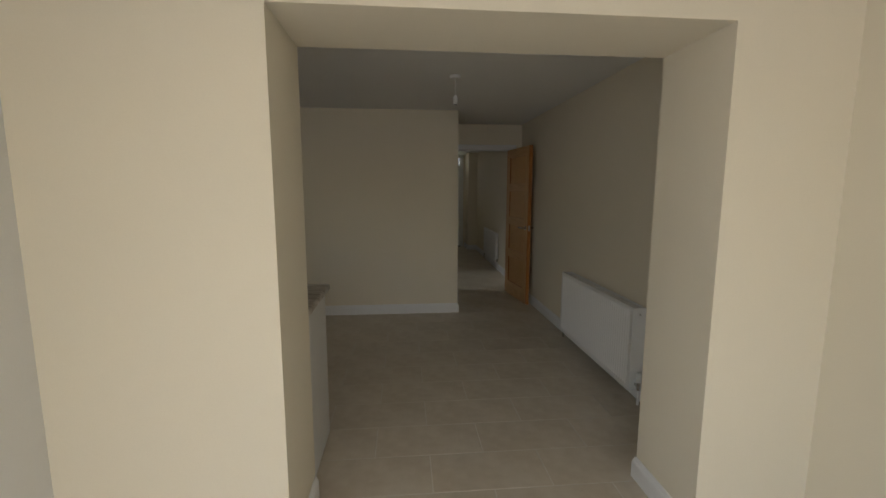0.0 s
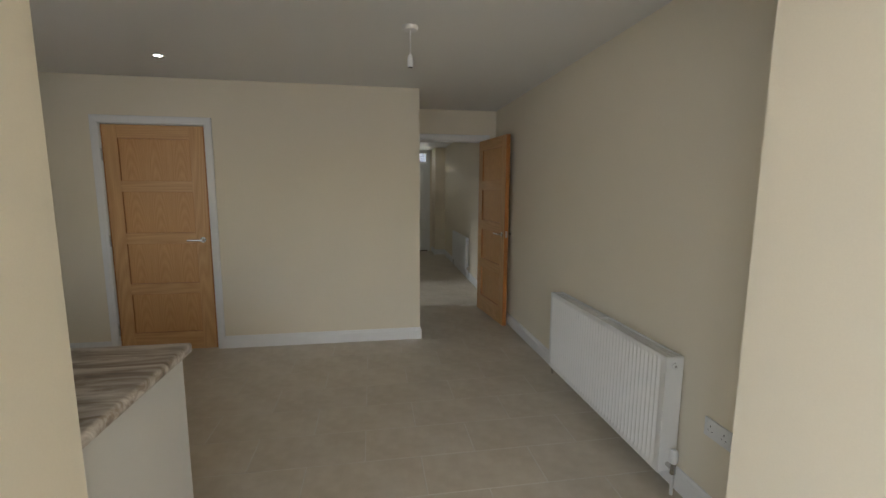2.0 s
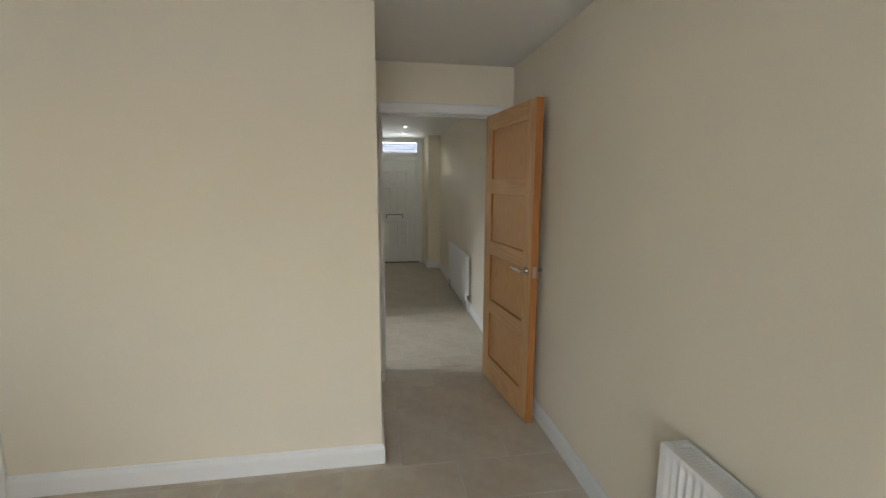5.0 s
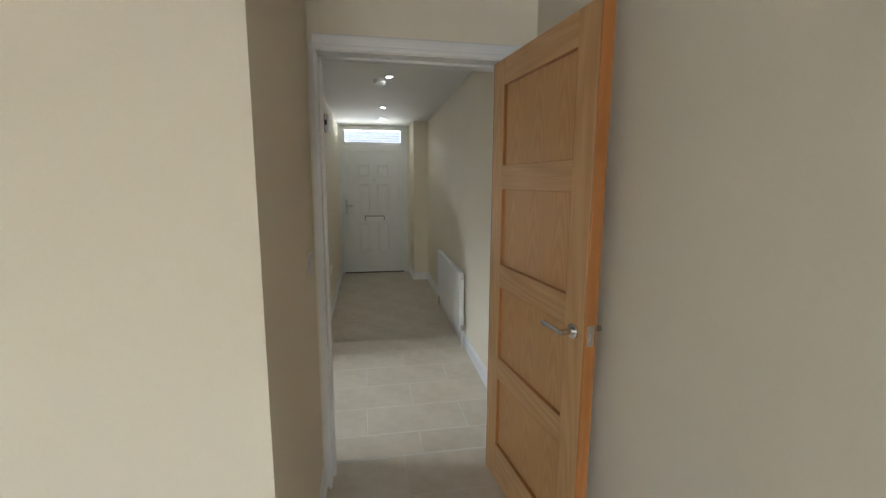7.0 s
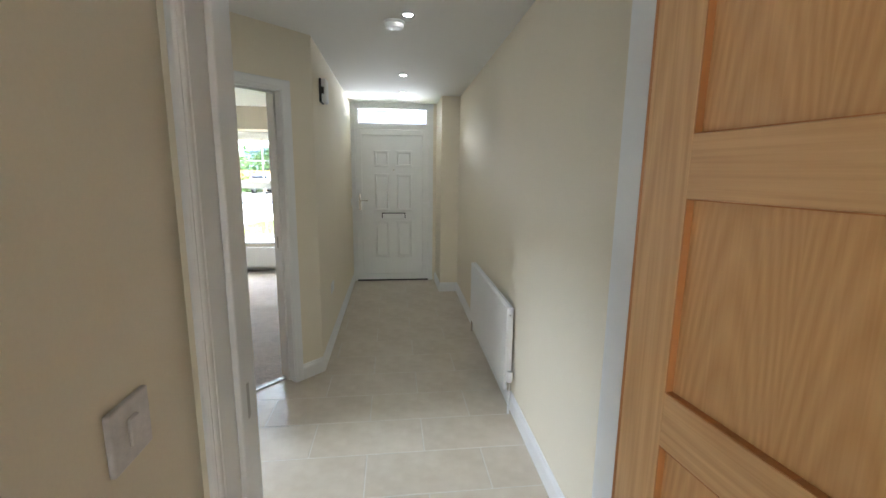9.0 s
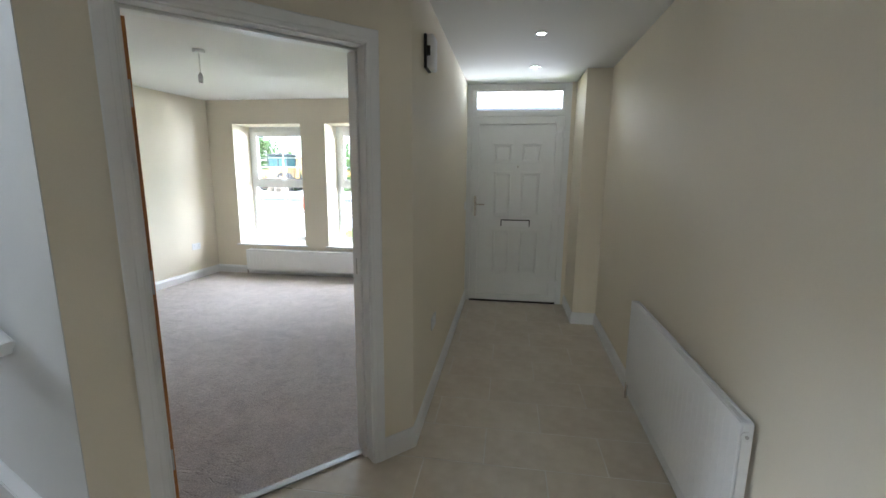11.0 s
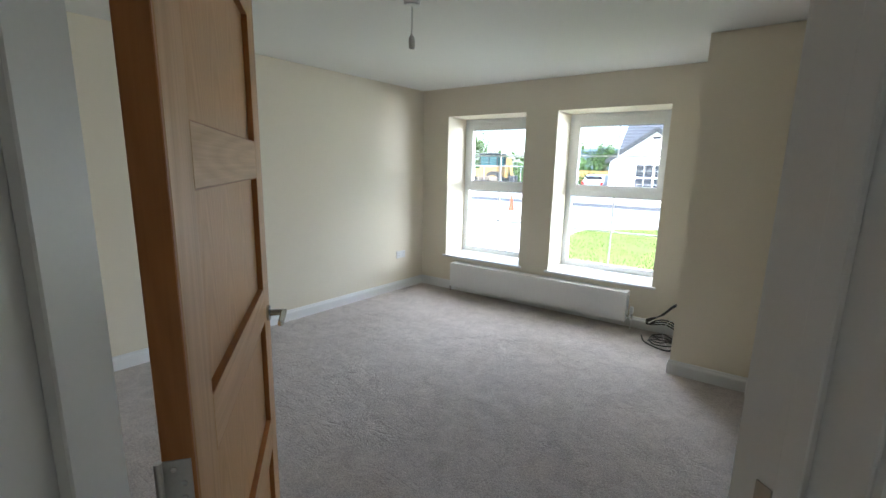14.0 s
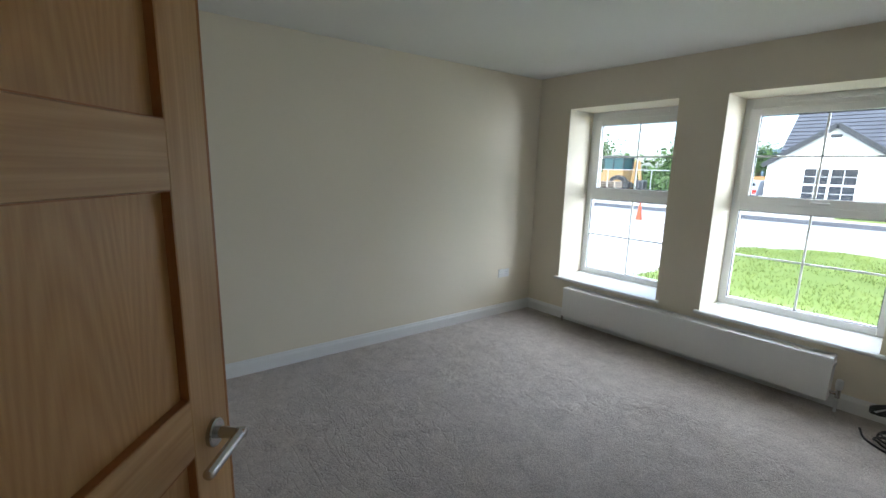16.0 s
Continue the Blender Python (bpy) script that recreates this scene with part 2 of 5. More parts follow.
M_LED = lamp_material("downlight_lens", (1.0, 0.97, 0.9), 9.0)
M_CAB = material("pale_grey_cabinet", (0.70, 0.69, 0.66), 0.4, var=0.01, scale=3, fine=80, bump=0.0)
M_ALU = material("aluminium_strip", (0.42, 0.41, 0.39), 0.5, 1.0, var=0.03, scale=30, fine=200, bump=0.0)


def marble_material():
    m = material("veined_laminate", (0.62, 0.56, 0.50), 0.3, var=0.1, scale=4, fine=60, bump=0.0)
    t = m.node_tree
    b = t.nodes["Principled BSDF"]
    co, mp, n = t.nodes.new("ShaderNodeTexCoord"), t.nodes.new("ShaderNodeMapping"), t.nodes.new("ShaderNodeTexNoise")
    mp.inputs["Scale"].default_value = (1.7, 9.0, 9.0)
    mp.inputs["Rotation"].default_value = (0, 0, radians(14))
    n.inputs["Scale"].default_value, n.inputs["Detail"].default_value, n.inputs["Distortion"].default_value = 2.2, 9, 0.7
    n.inputs["Roughness"].default_value = 0.62
    t.links.new(co.outputs["Object"], mp.inputs[0])
    t.links.new(mp.outputs[0], n.inputs["Vector"])
    ramp = t.nodes.new("ShaderNodeValToRGB")
    els = ramp.color_ramp.elements
    els[0].position, els[0].color = 0.30, (0.13, 0.095, 0.07, 1)
    els[1].position, els[1].color = 0.60, (0.68, 0.63, 0.57, 1)
    e = els.new(0.44)
    e.color = (0.34, 0.28, 0.22, 1)
    e = els.new(0.52)
    e.color = (0.50, 0.45, 0.40, 1)
    t.links.new(n.outputs[0], ramp.inputs[0])
    t.links.new(ramp.outputs[0], b.inputs["Base Color"])
    return m


M_MARBLE = marble_material()


# ---- building blocks ----
def box(bm, lo, hi, m=None):
    """Adds a box between two corners, set by the matrix m."""
    vs = [Vector((x, y, z)) for x in (lo[0], hi[0]) for y in (lo[1], hi[1]) for z in (lo[2], hi[2])]
    vs = [bm.verts.new(m @ v if m else v) for v in vs]
    for f in ((0, 1, 3, 2), (4, 6, 7, 5), (0, 4, 5, 1), (2, 3, 7, 6), (0, 2, 6, 4), (1, 5, 7, 3)):
        bm.faces.new([vs[i] for i in f])


def rounded(bm, lo, hi, r=0.003, seg=2, m=None):
    """Adds a box with rounded edges."""
    b2 = bmesh.new()
    box(b2, lo, hi)
    bmesh.ops.bevel(b2, geom=b2.edges[:], offset=r, segments=seg, affect="EDGES", profile=0.5)
    if m:
        b2.transform(m)
    join(bm, b2)


def join(bm, other):
    me = bpy.data.meshes.new("tmp")
    other.to_mesh(me)
    other.free()
    bm.from_mesh(me)
    bpy.data.meshes.remove(me)


def rod(bm, a, b, r, seg=16, r2=None):
    """Adds a capped round bar from a to b."""
    a, b = Vector(a), Vector(b)
    q = (b - a).to_track_quat("Z", "Y").to_matrix().to_4x4()
    bmesh.ops.create_cone(bm, cap_ends=True, segments=seg, radius1=r, radius2=r if r2 is None else r2, depth=(b - a).length,
                          matrix=Matrix.Translation((a + b) / 2) @ q)


def turned(bm, profile, m, seg=24):
    """Adds a turned shape: (radius, height) pairs about the z axis of m."""
    rings = []
    for r, h in profile:
        rings.append([bm.verts.new(m @ Vector((r * math.cos(2 * math.pi * i / seg), r * math.sin(2 * math.pi * i / seg), h))) for i in range(seg)])
    for r0, r1 in zip(rings, rings[1:]):
        for i in range(seg):
            bm.faces.new((r0[i], r0[(i + 1) % seg], r1[(i + 1) % seg], r1[i]))
    bm.faces.new(rings[0][::-1])
    bm.faces.new(rings[-1])


def prism(bm, pts, z0, z1):
    """Adds an upright prism over a plan outline given counter-clockwise."""
    lo = [bm.verts.new((x, y, z0)) for x, y in pts]
    hi = [bm.verts.new((x, y, z1)) for x, y in pts]
    bm.faces.new(lo[::-1])
    bm.faces.new(hi)
    for i in range(len(pts)):
        j = (i + 1) % len(pts)
        bm.faces.new((lo[i], lo[j], hi[j], hi[i]))


def finish(name, bm, mat, smooth=False):
    bmesh.ops.recalc_face_normals(bm, faces=bm.faces[:])
    me = bpy.data.meshes.new(name)
    bm.to_mesh(me)
    bm.free()
    me.materials.append(mat)
    if smooth:
        for p in me.polygons:
            p.use_smooth = True
        me.set_sharp_from_angle(angle=radians(38))
    return me


def part(name, bm, mat, parent=None, label="", smooth=False):
    ob = new(name, finish(name, bm, mat, smooth))
    if parent is not None:
        ob.parent = parent
    if label:
        ob["label"] = label
    return ob


def empty(name, m, label, category, group="", kind=""):
    ob = new(name)
    ob.matrix_world = m
    ob.empty_display_size = 0.1
    return tagged(ob, label, category, group, kind)


def structure(name, bm, mat, label, category):
    return tagged(part(name, bm, mat), label, category, "", "structure")


def sweep(bm, path, profile, up=Vector((0, 0, 1)), closed=False):
    """Runs a profile (out, up) along a polyline, mitred; 'out' lies to the left of the way."""
    pts = [Vector(p) for p in path]
    rings = []
    for i, p in enumerate(pts):
        d0 = (p - pts[i - 1]).normalized() if i > 0 else None
        d1 = (pts[i + 1] - p).normalized() if i < len(pts) - 1 else None
        n0 = up.cross(d0) if d0 else None
        n1 = up.cross(d1) if d1 else None
        if n0 and n1:
            n = (n0 + n1).normalized()
            n = n / max(0.2, n.dot(n0))
        else:
            n = n0 or n1
        rings.append([bm.verts.new(p + n * a + up * b) for a, b in profile])
    k = len(profile)
    for r0, r1 in zip(rings, rings[1:]):
        for i in range(k):
            bm.faces.new((r0[i], r0[(i + 1) % k], r1[(i + 1) % k], r1[i]))
    bm.faces.new(rings[0])
    bm.faces.new(rings[-1][::-1])


SKIRT = [(0, 0), (0.016, 0), (0.016, 0.082), (0.013, 0.092), (0.009, 0.098), (0.007, 0.108), (0.004, 0.113), (0, 0.114)]


def skirting(pts, z=0.0):
    bm = bmesh.new()
    sweep(bm, [(x, y, z) for x, y in pts], SKIRT)
    return structure("baseboard", bm, M_TRIM, "white painted moulded skirting board along the wall foot", "skirting board")


def tube(name, pts, r, mat, parent=None, label=""):
    """A round cable or pipe along a smooth line, as a mesh."""
    bm = bmesh.new()
    P = [Vector(p) for p in pts]
    dense = []
    for i in range(len(P) - 1):
        p0, p1, p2, p3 = P[max(i - 1, 0)], P[i], P[i + 1], P[min(i + 2, len(P) - 1)]
        for k in range(6):
            t = k / 6
            dense.append(0.5 * ((2 * p1) + (p2 - p0) * t + (2 * p0 - 5 * p1 + 4 * p2 - p3) * t * t + (3 * p1 - p0 - 3 * p2 + p3) * t ** 3))
    dense.append(P[-1])
    rings = []
    for i, p in enumerate(dense):
        d = (dense[min(i + 1, len(dense) - 1)] - dense[max(i - 1, 0)]).normalized()
        a = d.orthogonal().normalized() if abs(d.z) > 0.95 else d.cross(Vector((0, 0, 1))).normalized()
        b = d.cross(a)
        rings.append([bm.verts.new(p + r * (a * math.cos(k * math.pi / 4) + b * math.sin(k * math.pi / 4))) for k in range(8)])
    for r0, r1 in zip(rings, rings[1:]):
        for k in range(8):
            bm.faces.new((r0[k], r0[(k + 1) % 8], r1[(k + 1) % 8], r1[k]))
    bm.faces.new(rings[0][::-1])
    bm.faces.new(rings[-1])
    return part(name, bm, mat, parent, label, True)


# ---- the plan ----
CEIL = 2.38
XR = 0.035          # kitchen's long wall
XH, XH1 = 0.089, 0.225   # hall's long wall, which runs slightly out of square
DOORY0, DOORY1 = -0.07, 0.13   # wall between kitchen and hall
FRONT = 5.80        # living room's window wall, inner face
OUTER = 6.32
E0 = Vector((-1.16, 2.31))      # hall corner where the angled wall begins
U, N = Vector((-0.70711, -0.70711)), Vector((-0.70711, 0.70711))
S0 = E0 + U * 1.33             # foot of the stair wall
SD = Vector((-1, 0.06)).normalized()
SN = Vector((0.06, 1)).normalized()


def along(a, n=0.0):
    return E0 + U * a + N * n


def meet(p, d, q, e):
    den = d.x * e.y - d.y * e.x
    k = ((q.x - p.x) * e.y - (q.y - p.y) * e.x) / den
    return p + d * k


def wall(name, outlines, label, mat=None):
    """A wall: prisms of (outline, z0, z1) in one mesh."""
    bm = bmesh.new()
    for pts, z0, z1 in outlines:
        prism(bm, [tuple(p) for p in pts], z0, z1)
    return structure(name, bm, mat or M_WALL, label, "wall")


def rect(x0, y0, x1, y1):
    return [(x0, y0), (x1, y0), (x1, y1), (x0, y1)]


# kitchen and sunroom
wall("wall_kitchen_east", [(rect(XR, -4.19, XR + 0.2, DOORY1), -0.1, CEIL)], "cream painted plaster wall beside the radiator")
OPX0, OPX1, OPZ = -2.06, -0.44, 2.07
wall("wall_sunroom", [(rect(-4.9, -4.61, -4.55, -4.17), -0.1, CEIL), (rect(-4.55, -4.61, -3.15, -4.17), -0.1, 1.08),
                      (rect(-4.55, -4.61, -3.15, -4.17), 2.1, CEIL), (rect(-3.15, -4.61, OPX0, -4.17), -0.1, CEIL),
                      (rect(OPX0, -4.61, OPX1, -4.17), OPZ, CEIL), (rect(OPX1, -4.61, 0.3, -4.17), -0.1, CEIL)],
     "thick cream wall with a wide square opening into the kitchen")
wall("wall_sunroom_east", [(rect(0.05, -8.6, 0.25, -4.61), -0.1, CEIL)], "cream painted sunroom side wall")
wall("wall_sunroom_west", [(rect(-3.1, -8.6, -2.87, -7.95), -0.1, CEIL), (rect(-3.1, -6.05, -2.87, -4.61), -0.1, CEIL), (rect(-3.1, -7.95, -2.87, -6.05), 2.3, CEIL),
                            (rect(-3.1, -7.95, -2.87, -6.05), -0.1, 0.3)], "white painted sunroom side wall with a wide window opening", M_STAIRWALL)
wall("wall_sunroom_south", [(rect(-3.1, -8.75, -2.6, -8.6), -0.1, CEIL), (rect(-0.2, -8.75, 0.25, -8.6), -0.1, CEIL), (rect(-2.6, -8.75, -0.2, -8.6), 2.2, CEIL),
                             (rect(-2.6, -8.75, -0.2, -8.6), -0.1, 0.2)], "plain cream sunroom end wall with a wide window opening")
LDX0, LDX1 = -3.655, -2.855      # cupboard door leaf
wall("wall_cupboard", [(rect(-4.9, -1.065, LDX0 - 0.035, -0.94), -0.1, CEIL), (rect(LDX1 + 0.035, -1.065, -0.985, -0.94), -0.1, CEIL),
                       (rect(LDX0 - 0.035, -1.065, LDX1 + 0.035, -0.94), 2.03, CEIL), (rect(-1.11, -0.94, -0.985, DOORY0), -0.1, CEIL)],
     "cream plaster wall round the cupboard under the stairs")
wall("wall_cupboard_back", [(rect(-4.9, -0.2, -1.11, -0.1), -0.1, CEIL)], "plain cupboard back wall")
wall("wall_kitchen_west", [(rect(-4.95, -4.6, -4.77, 0.5), -0.1, CEIL)], "cream kitchen side wall behind the tall units")
KX0, KX1 = -0.945, -0.108        # kitchen door opening between linings
wall("wall_kitchen_hall", [(rect(-4.9, DOORY0, KX0 - 0.03, DOORY1), -0.1, CEIL), (rect(KX1 + 0.03, DOORY0, XR, DOORY1), -0.1, CEIL),
                           (rect(KX0 - 0.03, DOORY0, KX1 + 0.03, DOORY1), 2.065, CEIL)], "cream wall with the kitchen doorway")

# hall and living room
wall("wall_hall_east", [([(XH, DOORY1), (XH + 0.3, DOORY1), (XH + 0.3, OUTER), (XH1, OUTER)], -0.1, 2.75)], "cream painted hall side wall")
wall("wall_hall_boxing", [(rect(-0.035, 4.44, 0.25, 5.30), -0.1, CEIL), (rect(-0.0755, 5.05, -0.0352, 5.30), -0.1, CEIL)], "cream boxed-in corner beside the front door")
OPA, OPB, WT = 0.245, 1.095, 0.165          # living room doorway along the angled wall
wall("wall_hall_west", [([E0, (-1.16, OUTER), (-1.31, OUTER), (-1.31, 2.31 + WT * 0.7071 + WT * 0.7071 - 0.15), along(OPA - 0.03, WT), along(OPA - 0.03)][::-1], -0.1, CEIL)],
     "cream wall between hall and living room with an angled end")
BACK = S0 + SN * WT
JB = meet(BACK, SD, along(0, WT), U)
wall("wall_stairs", [([along(OPB + 0.03), along(OPB + 0.03, WT), JB, BACK + SD * 3.6, S0 + SD * 3.6, S0], -0.1, 5.2)],
     "cream wall beside the stairs, with a paler face laid over it")
# thin skin over the cream: the look of cool daylight, painted on
wall("wall_stairs_face", [([S0 - SN * 0.004 + SD * 0.001, S0 + SN * 0.002 + SD * 0.001, S0 + SD * 3.6 + SN * 0.002, S0 + SD * 3.6 - SN * 0.004], 0.0, 5.2)],
     "paler wall face beside the stairs, cool daylight put into its colour", M_STAIRWALL)
wall("wall_living_door_head", [([along(OPA - 0.03), along(OPA - 0.03, WT), along(OPB + 0.03, WT), along(OPB + 0.03)], 2.03, CEIL)],
     "cream wall over the living room doorway")
LW0, LW1 = Vector((-4.785, FRONT + 0.3)), Vector((-5.11, 1.4))
wall("wall_living_west", [([LW0, LW0 - Vector((0.2, 0)), LW1 - Vector((0.2, 0)), LW1], -0.1, CEIL)], "plain cream living room side wall")
W1, W2, WZ0, WZ1 = (-4.44, -3.46), (-3.117, -2.10), 0.435, 2.07
wall("wall_front", [(rect(-5.1, FRONT, W1[0], OUTER), -0.3, 2.75), (rect(W1[0], FRONT, W1[1], OUTER), -0.3, WZ0 - 0.025), (rect(W1[0], FRONT, W1[1], OUTER), WZ1, 2.75),
                    (rect(W1[1], FRONT, W2[0], OUTER), -0.3, 2.75), (rect(W2[0], FRONT, W2[1], OUTER), -0.3, WZ0 - 0.025), (rect(W2[0], FRONT, W2[1], OUTER), WZ1, 2.75),
                    (rect(W2[1], FRONT, -1.31, OUTER), -0.3, 2.75)], "cream window wall with two deep window openings")
wall("wall_living_boxing", [(rect(-1.80, 4.94, -1.31, FRONT), -0.1, CEIL)], "cream boxed-in corner of the living room")

# stairwell above
wall("wall_stairwell_south", [(rect(-5.75, 0.3, -2.35, 0.42), -0.1, 5.2)], "white stairwell side wall", M_STAIRWALL)
wall("wall_stairwell_west", [(rect(-5.75, 0.42, -5.6, 0.5), -0.1, 5.2), (rect(-5.75, 1.45, -5.6, 1.9), -0.1, 5.2), (rect(-5.75, 0.5, -5.6, 1.45), -0.1, 3.95),
                             (rect(-5.75, 0.5, -5.6, 1.45), 5.05, 5.2)], "white stairwell wall with a landing window", M_STAIRWALL)
wall("wall_landing_east", [(rect(-2.35, 0.13, -2.2, 1.45), CEIL + 0.14, 5.2)], "white landing wall over the hall", M_STAIRWALL)

# ceilings
bm = bmesh.new()
box(bm, (-5.0, -8.7, CEIL), (0.3, DOORY1, CEIL + 0.12))
structure("ceiling_kitchen", bm, M_CEIL, "matt white plaster kitchen ceiling", "ceiling")
bm = bmesh.new()
prism(bm, [(-2.35, DOORY1), (0.2, DOORY1), (0.3, 5.1), (-1.2, 5.1), along(0, 0.06), along(1.33, 0.06), (-2.35, 1.47)], CEIL, CEIL + 0.13)
structure("ceiling_hall", bm, M_CEIL, "matt white plaster hall ceiling", "ceiling")
bm = bmesh.new()
prism(bm, [along(1.2, 0.068), along(0, 0.068), (-1.205, OUTER), (-5.1, OUTER), (-5.2, 1.75)], CEIL + 0.003, CEIL + 0.125)
structure("ceiling_living", bm, M_CEIL, "matt white plaster living room ceiling", "ceiling")
bm = bmesh.new()
box(bm, (-5.75, 0.13, 5.2), (-2.2, 2.0, 5.3))
structure("ceiling_landing", bm, M_CEIL, "white landing ceiling", "ceiling")
bm = bmesh.new()
box(bm, (-1.2, 5.1, 2.62), (0.3, OUTER, 2.75))
structure("ceiling_porch", bm, M_CEIL, "white porch soffit outside the front door", "ceiling")

# skirting boards
skirting([(XR, -4.17), (XR, DOORY0)])
skirting([(0.05, -4.61), (OPX1, -4.61), (OPX1, -4.17), (XR - 0.017, -4.17)])
skirting([(OPX0, -4.17), (OPX0, -4.61), (-2.925, -4.61)])
skirting([(-0.985, DOORY0), (-0.985, -1.065), (LDX1 + 0.066, -1.065)])
skirting([(LDX0 - 0.066, -1.065), (-4.17, -1.065)])
skirting([(XH, DOORY1), (XH + (XH1 - XH) * (4.44 - DOORY1) / (OUTER - DOORY1), 4.44), (-0.035, 4.44), (-0.035, 5.045)])
skirting([(-1.16, 5.04), tuple(E0), tuple(along(OPA - 0.068))])
skirting([tuple(along(OPB + 0.068)), tuple(S0)])
skirting([(-1.31, 2.42), (-1.31, 4.94), (-1.80, 4.94), (-1.80, FRONT), tuple(meet(Vector((0, FRONT)), Vector((1, 0)), LW0, LW1 - LW0)), tuple(LW1)])

# ---- floors ----
bm = bmesh.new()
box(bm, (-4.9, -8.7, -0.12), (0.2, 0.12, -0.0012))
floor_kitchen = structure("floor_kitchen", bm, M_GROUT, "beige stone-effect tiled kitchen floor with pale joints", "floor")
bm = bmesh.new()
prism(bm, [(-2.75, 0.122), (0.3, 0.122), (0.3, 5.09), (-1.24, 5.09), along(0, 0.06), along(1.2, 0.06), (-2.75, 1.55)], -0.12, -0.0012)
floor_hall = structure("floor_hall", bm, M_GROUT, "beige stone-effect tiled hall floor with pale joints", "floor")
bm = bmesh.new()
prism(bm, [along(1.25, 0.105), along(0.06, 0.105), (-1.29, 2.4), (-1.29, FRONT + 0.05), (-4.9, FRONT + 0.05), (-5.2, 1.6), (-2.3, 1.5)], -0.12, 0.008)
structure("floor_living", bm, M_CARPET, "soft greige cut-pile carpet with tread marks", "carpet")
bm = bmesh.new()
m45 = Matrix.Translation((*along(OPA - 0.002, 0.108), 0)) @ Matrix.Rotation(math.atan2(U.y, U.x), 4, "Z")
rounded(bm, (0, -0.022, 0.002), (OPB - OPA + 0.004, 0.022, 0.011), 0.004, 2, m45)
structure("threshold_strip", bm, M_ALU, "silver aluminium carpet threshold strip", "threshold strip")


# ---- doors ----
def oak_door(name, W, m, label, hz=1.0, H=1.98, bot=0.165, mid=0.095):
    """A four-panel oak door leaf: hinge edge at x = 0, width along x, faces at y = +-0.022."""
    T, s, top = 0.022, 0.120, 0.112
    d = empty(name, m, label, "door")
    ph = (H - top - bot - 3 * mid) / 4

    def piece(nm, x0, z0, x1, z1, t, mat, lab=""):
        bm = bmesh.new()
        rounded(bm, (x0, -t, z0), (x1, t, z1), 0.0015, 1)
        return part(nm, bm, mat, d, lab)
    for x0, x1 in ((0.009, s), (W - s, W - 0.009)):
        piece("stile", x0, 0, x1, H, T, M_OAKV)
    for x0, x1 in ((0, 0.009), (W - 0.009, W)):
        piece("edge_lipping", x0, 0, x1, H, T - 0.0004, M_OAKE, "darker orange oak edge lipping")
    piece("rail", s, H - top, W - s, H, T, M_OAKH)
    piece("rail", s, 0, W - s, bot, T, M_OAKH)
    for i in range(4):
        z = bot + i * (ph + mid)
        if i:
            piece("rail", s, z - mid, W - s, z, T, M_OAKH)
        piece("panel", s - 0.004, z - 0.004, W - s + 0.004, z + ph + 0.004, 0.0065, M_OAKP, "recessed oak veneer panel")
        # recess sides in darker lipping oak, with the recess shade in the colour
        for sgn in (-1, 1):
            bm = bmesh.new()
            for x0, z0, x1, z1 in ((s, z, s + 0.002, z + ph), (W - s - 0.002, z, W - s, z + ph), (s + 0.002, z, W - s - 0.002, z + 0.002), (s + 0.002, z + ph - 0.002, W - s - 0.002, z + ph)):
                lo, hi = sorted((sgn * 0.006, sgn * 0.0212))
                box(bm, (x0, lo, z0), (x1, hi, z1))
            part("panel_bead", bm, M_OAKE, d)
    for sgn in (-1, 1):
        hx, y0 = W - 0.062, sgn * T
        bm = bmesh.new()
        turned(bm, [(0.026, 0), (0.026, 0.007), (0.024, 0.0095), (0.011, 0.0095), (0.010, 0.045)], Matrix.Translation((hx, y0, hz)) @ Matrix.Rotation(radians(-90 * sgn), 4, "X"))
        h = part("door_handle", bm, M_CHROME, d, "satin chrome lever handle on a round rose", True)
        y1 = y0 + sgn * 0.052
        bm = bmesh.new()
        rod(bm, (hx, y0 + sgn * 0.009, hz), (hx, y1 + sgn * 0.008, hz), 0.0092, 18)
        rounded(bm, (hx - 0.006, min(y1 - 0.009, y1 + 0.009), hz - 0.009), (hx + 0.0095, max(y1 - 0.009, y1 + 0.009), hz + 0.009), 0.004, 2)
        rod(bm, (hx + 0.004, y1, hz), (hx - 0.112, y1, hz), 0.0095, 18)
        turned(bm, [(0.0095, 0), (0.0085, 0.003), (0.004, 0.0045)], Matrix.Translation((hx - 0.112, y1, hz)) @ Matrix.Rotation(radians(-90), 4, "Y"), 18)
        part("lever", bm, M_CHROME, h, "", True)
    bm = bmesh.new()
    rounded(bm, (W - 0.001, -0.0125, hz - 0.035), (W + 0.0015, 0.0125, hz + 0.035), 0.001, 1)
    box(bm, (W, -0.006, hz - 0.015), (W + 0.009, 0.006, hz + 0.012))
    part("latch", bm, M_STEEL, d, "brushed steel latch plate")
    for z in (0.2, 1.0, 1.73):
        bm = bmesh.new()
        rounded(bm, (-0.0022, -0.017, z - 0.05), (0.0006, 0.021, z + 0.05), 0.0008, 1)
        rod(bm, (-0.003, 0.0255, z - 0.05), (-0.003, 0.0255, z + 0.05), 0.0055, 12)
        hg = part("hinge", bm, M_STEEL, d, "brushed steel butt hinge", True)
        bm = bmesh.new()
        for dz, dy in ((-0.036, 0.006), (-0.012, -0.006), (0.012, -0.006), (0.036, 0.006)):
            rod(bm, (-0.0034, dy, z + dz), (-0.002, dy, z + dz), 0.0042, 10)
        part("screw", bm, M_CHROME, hg)
    return d


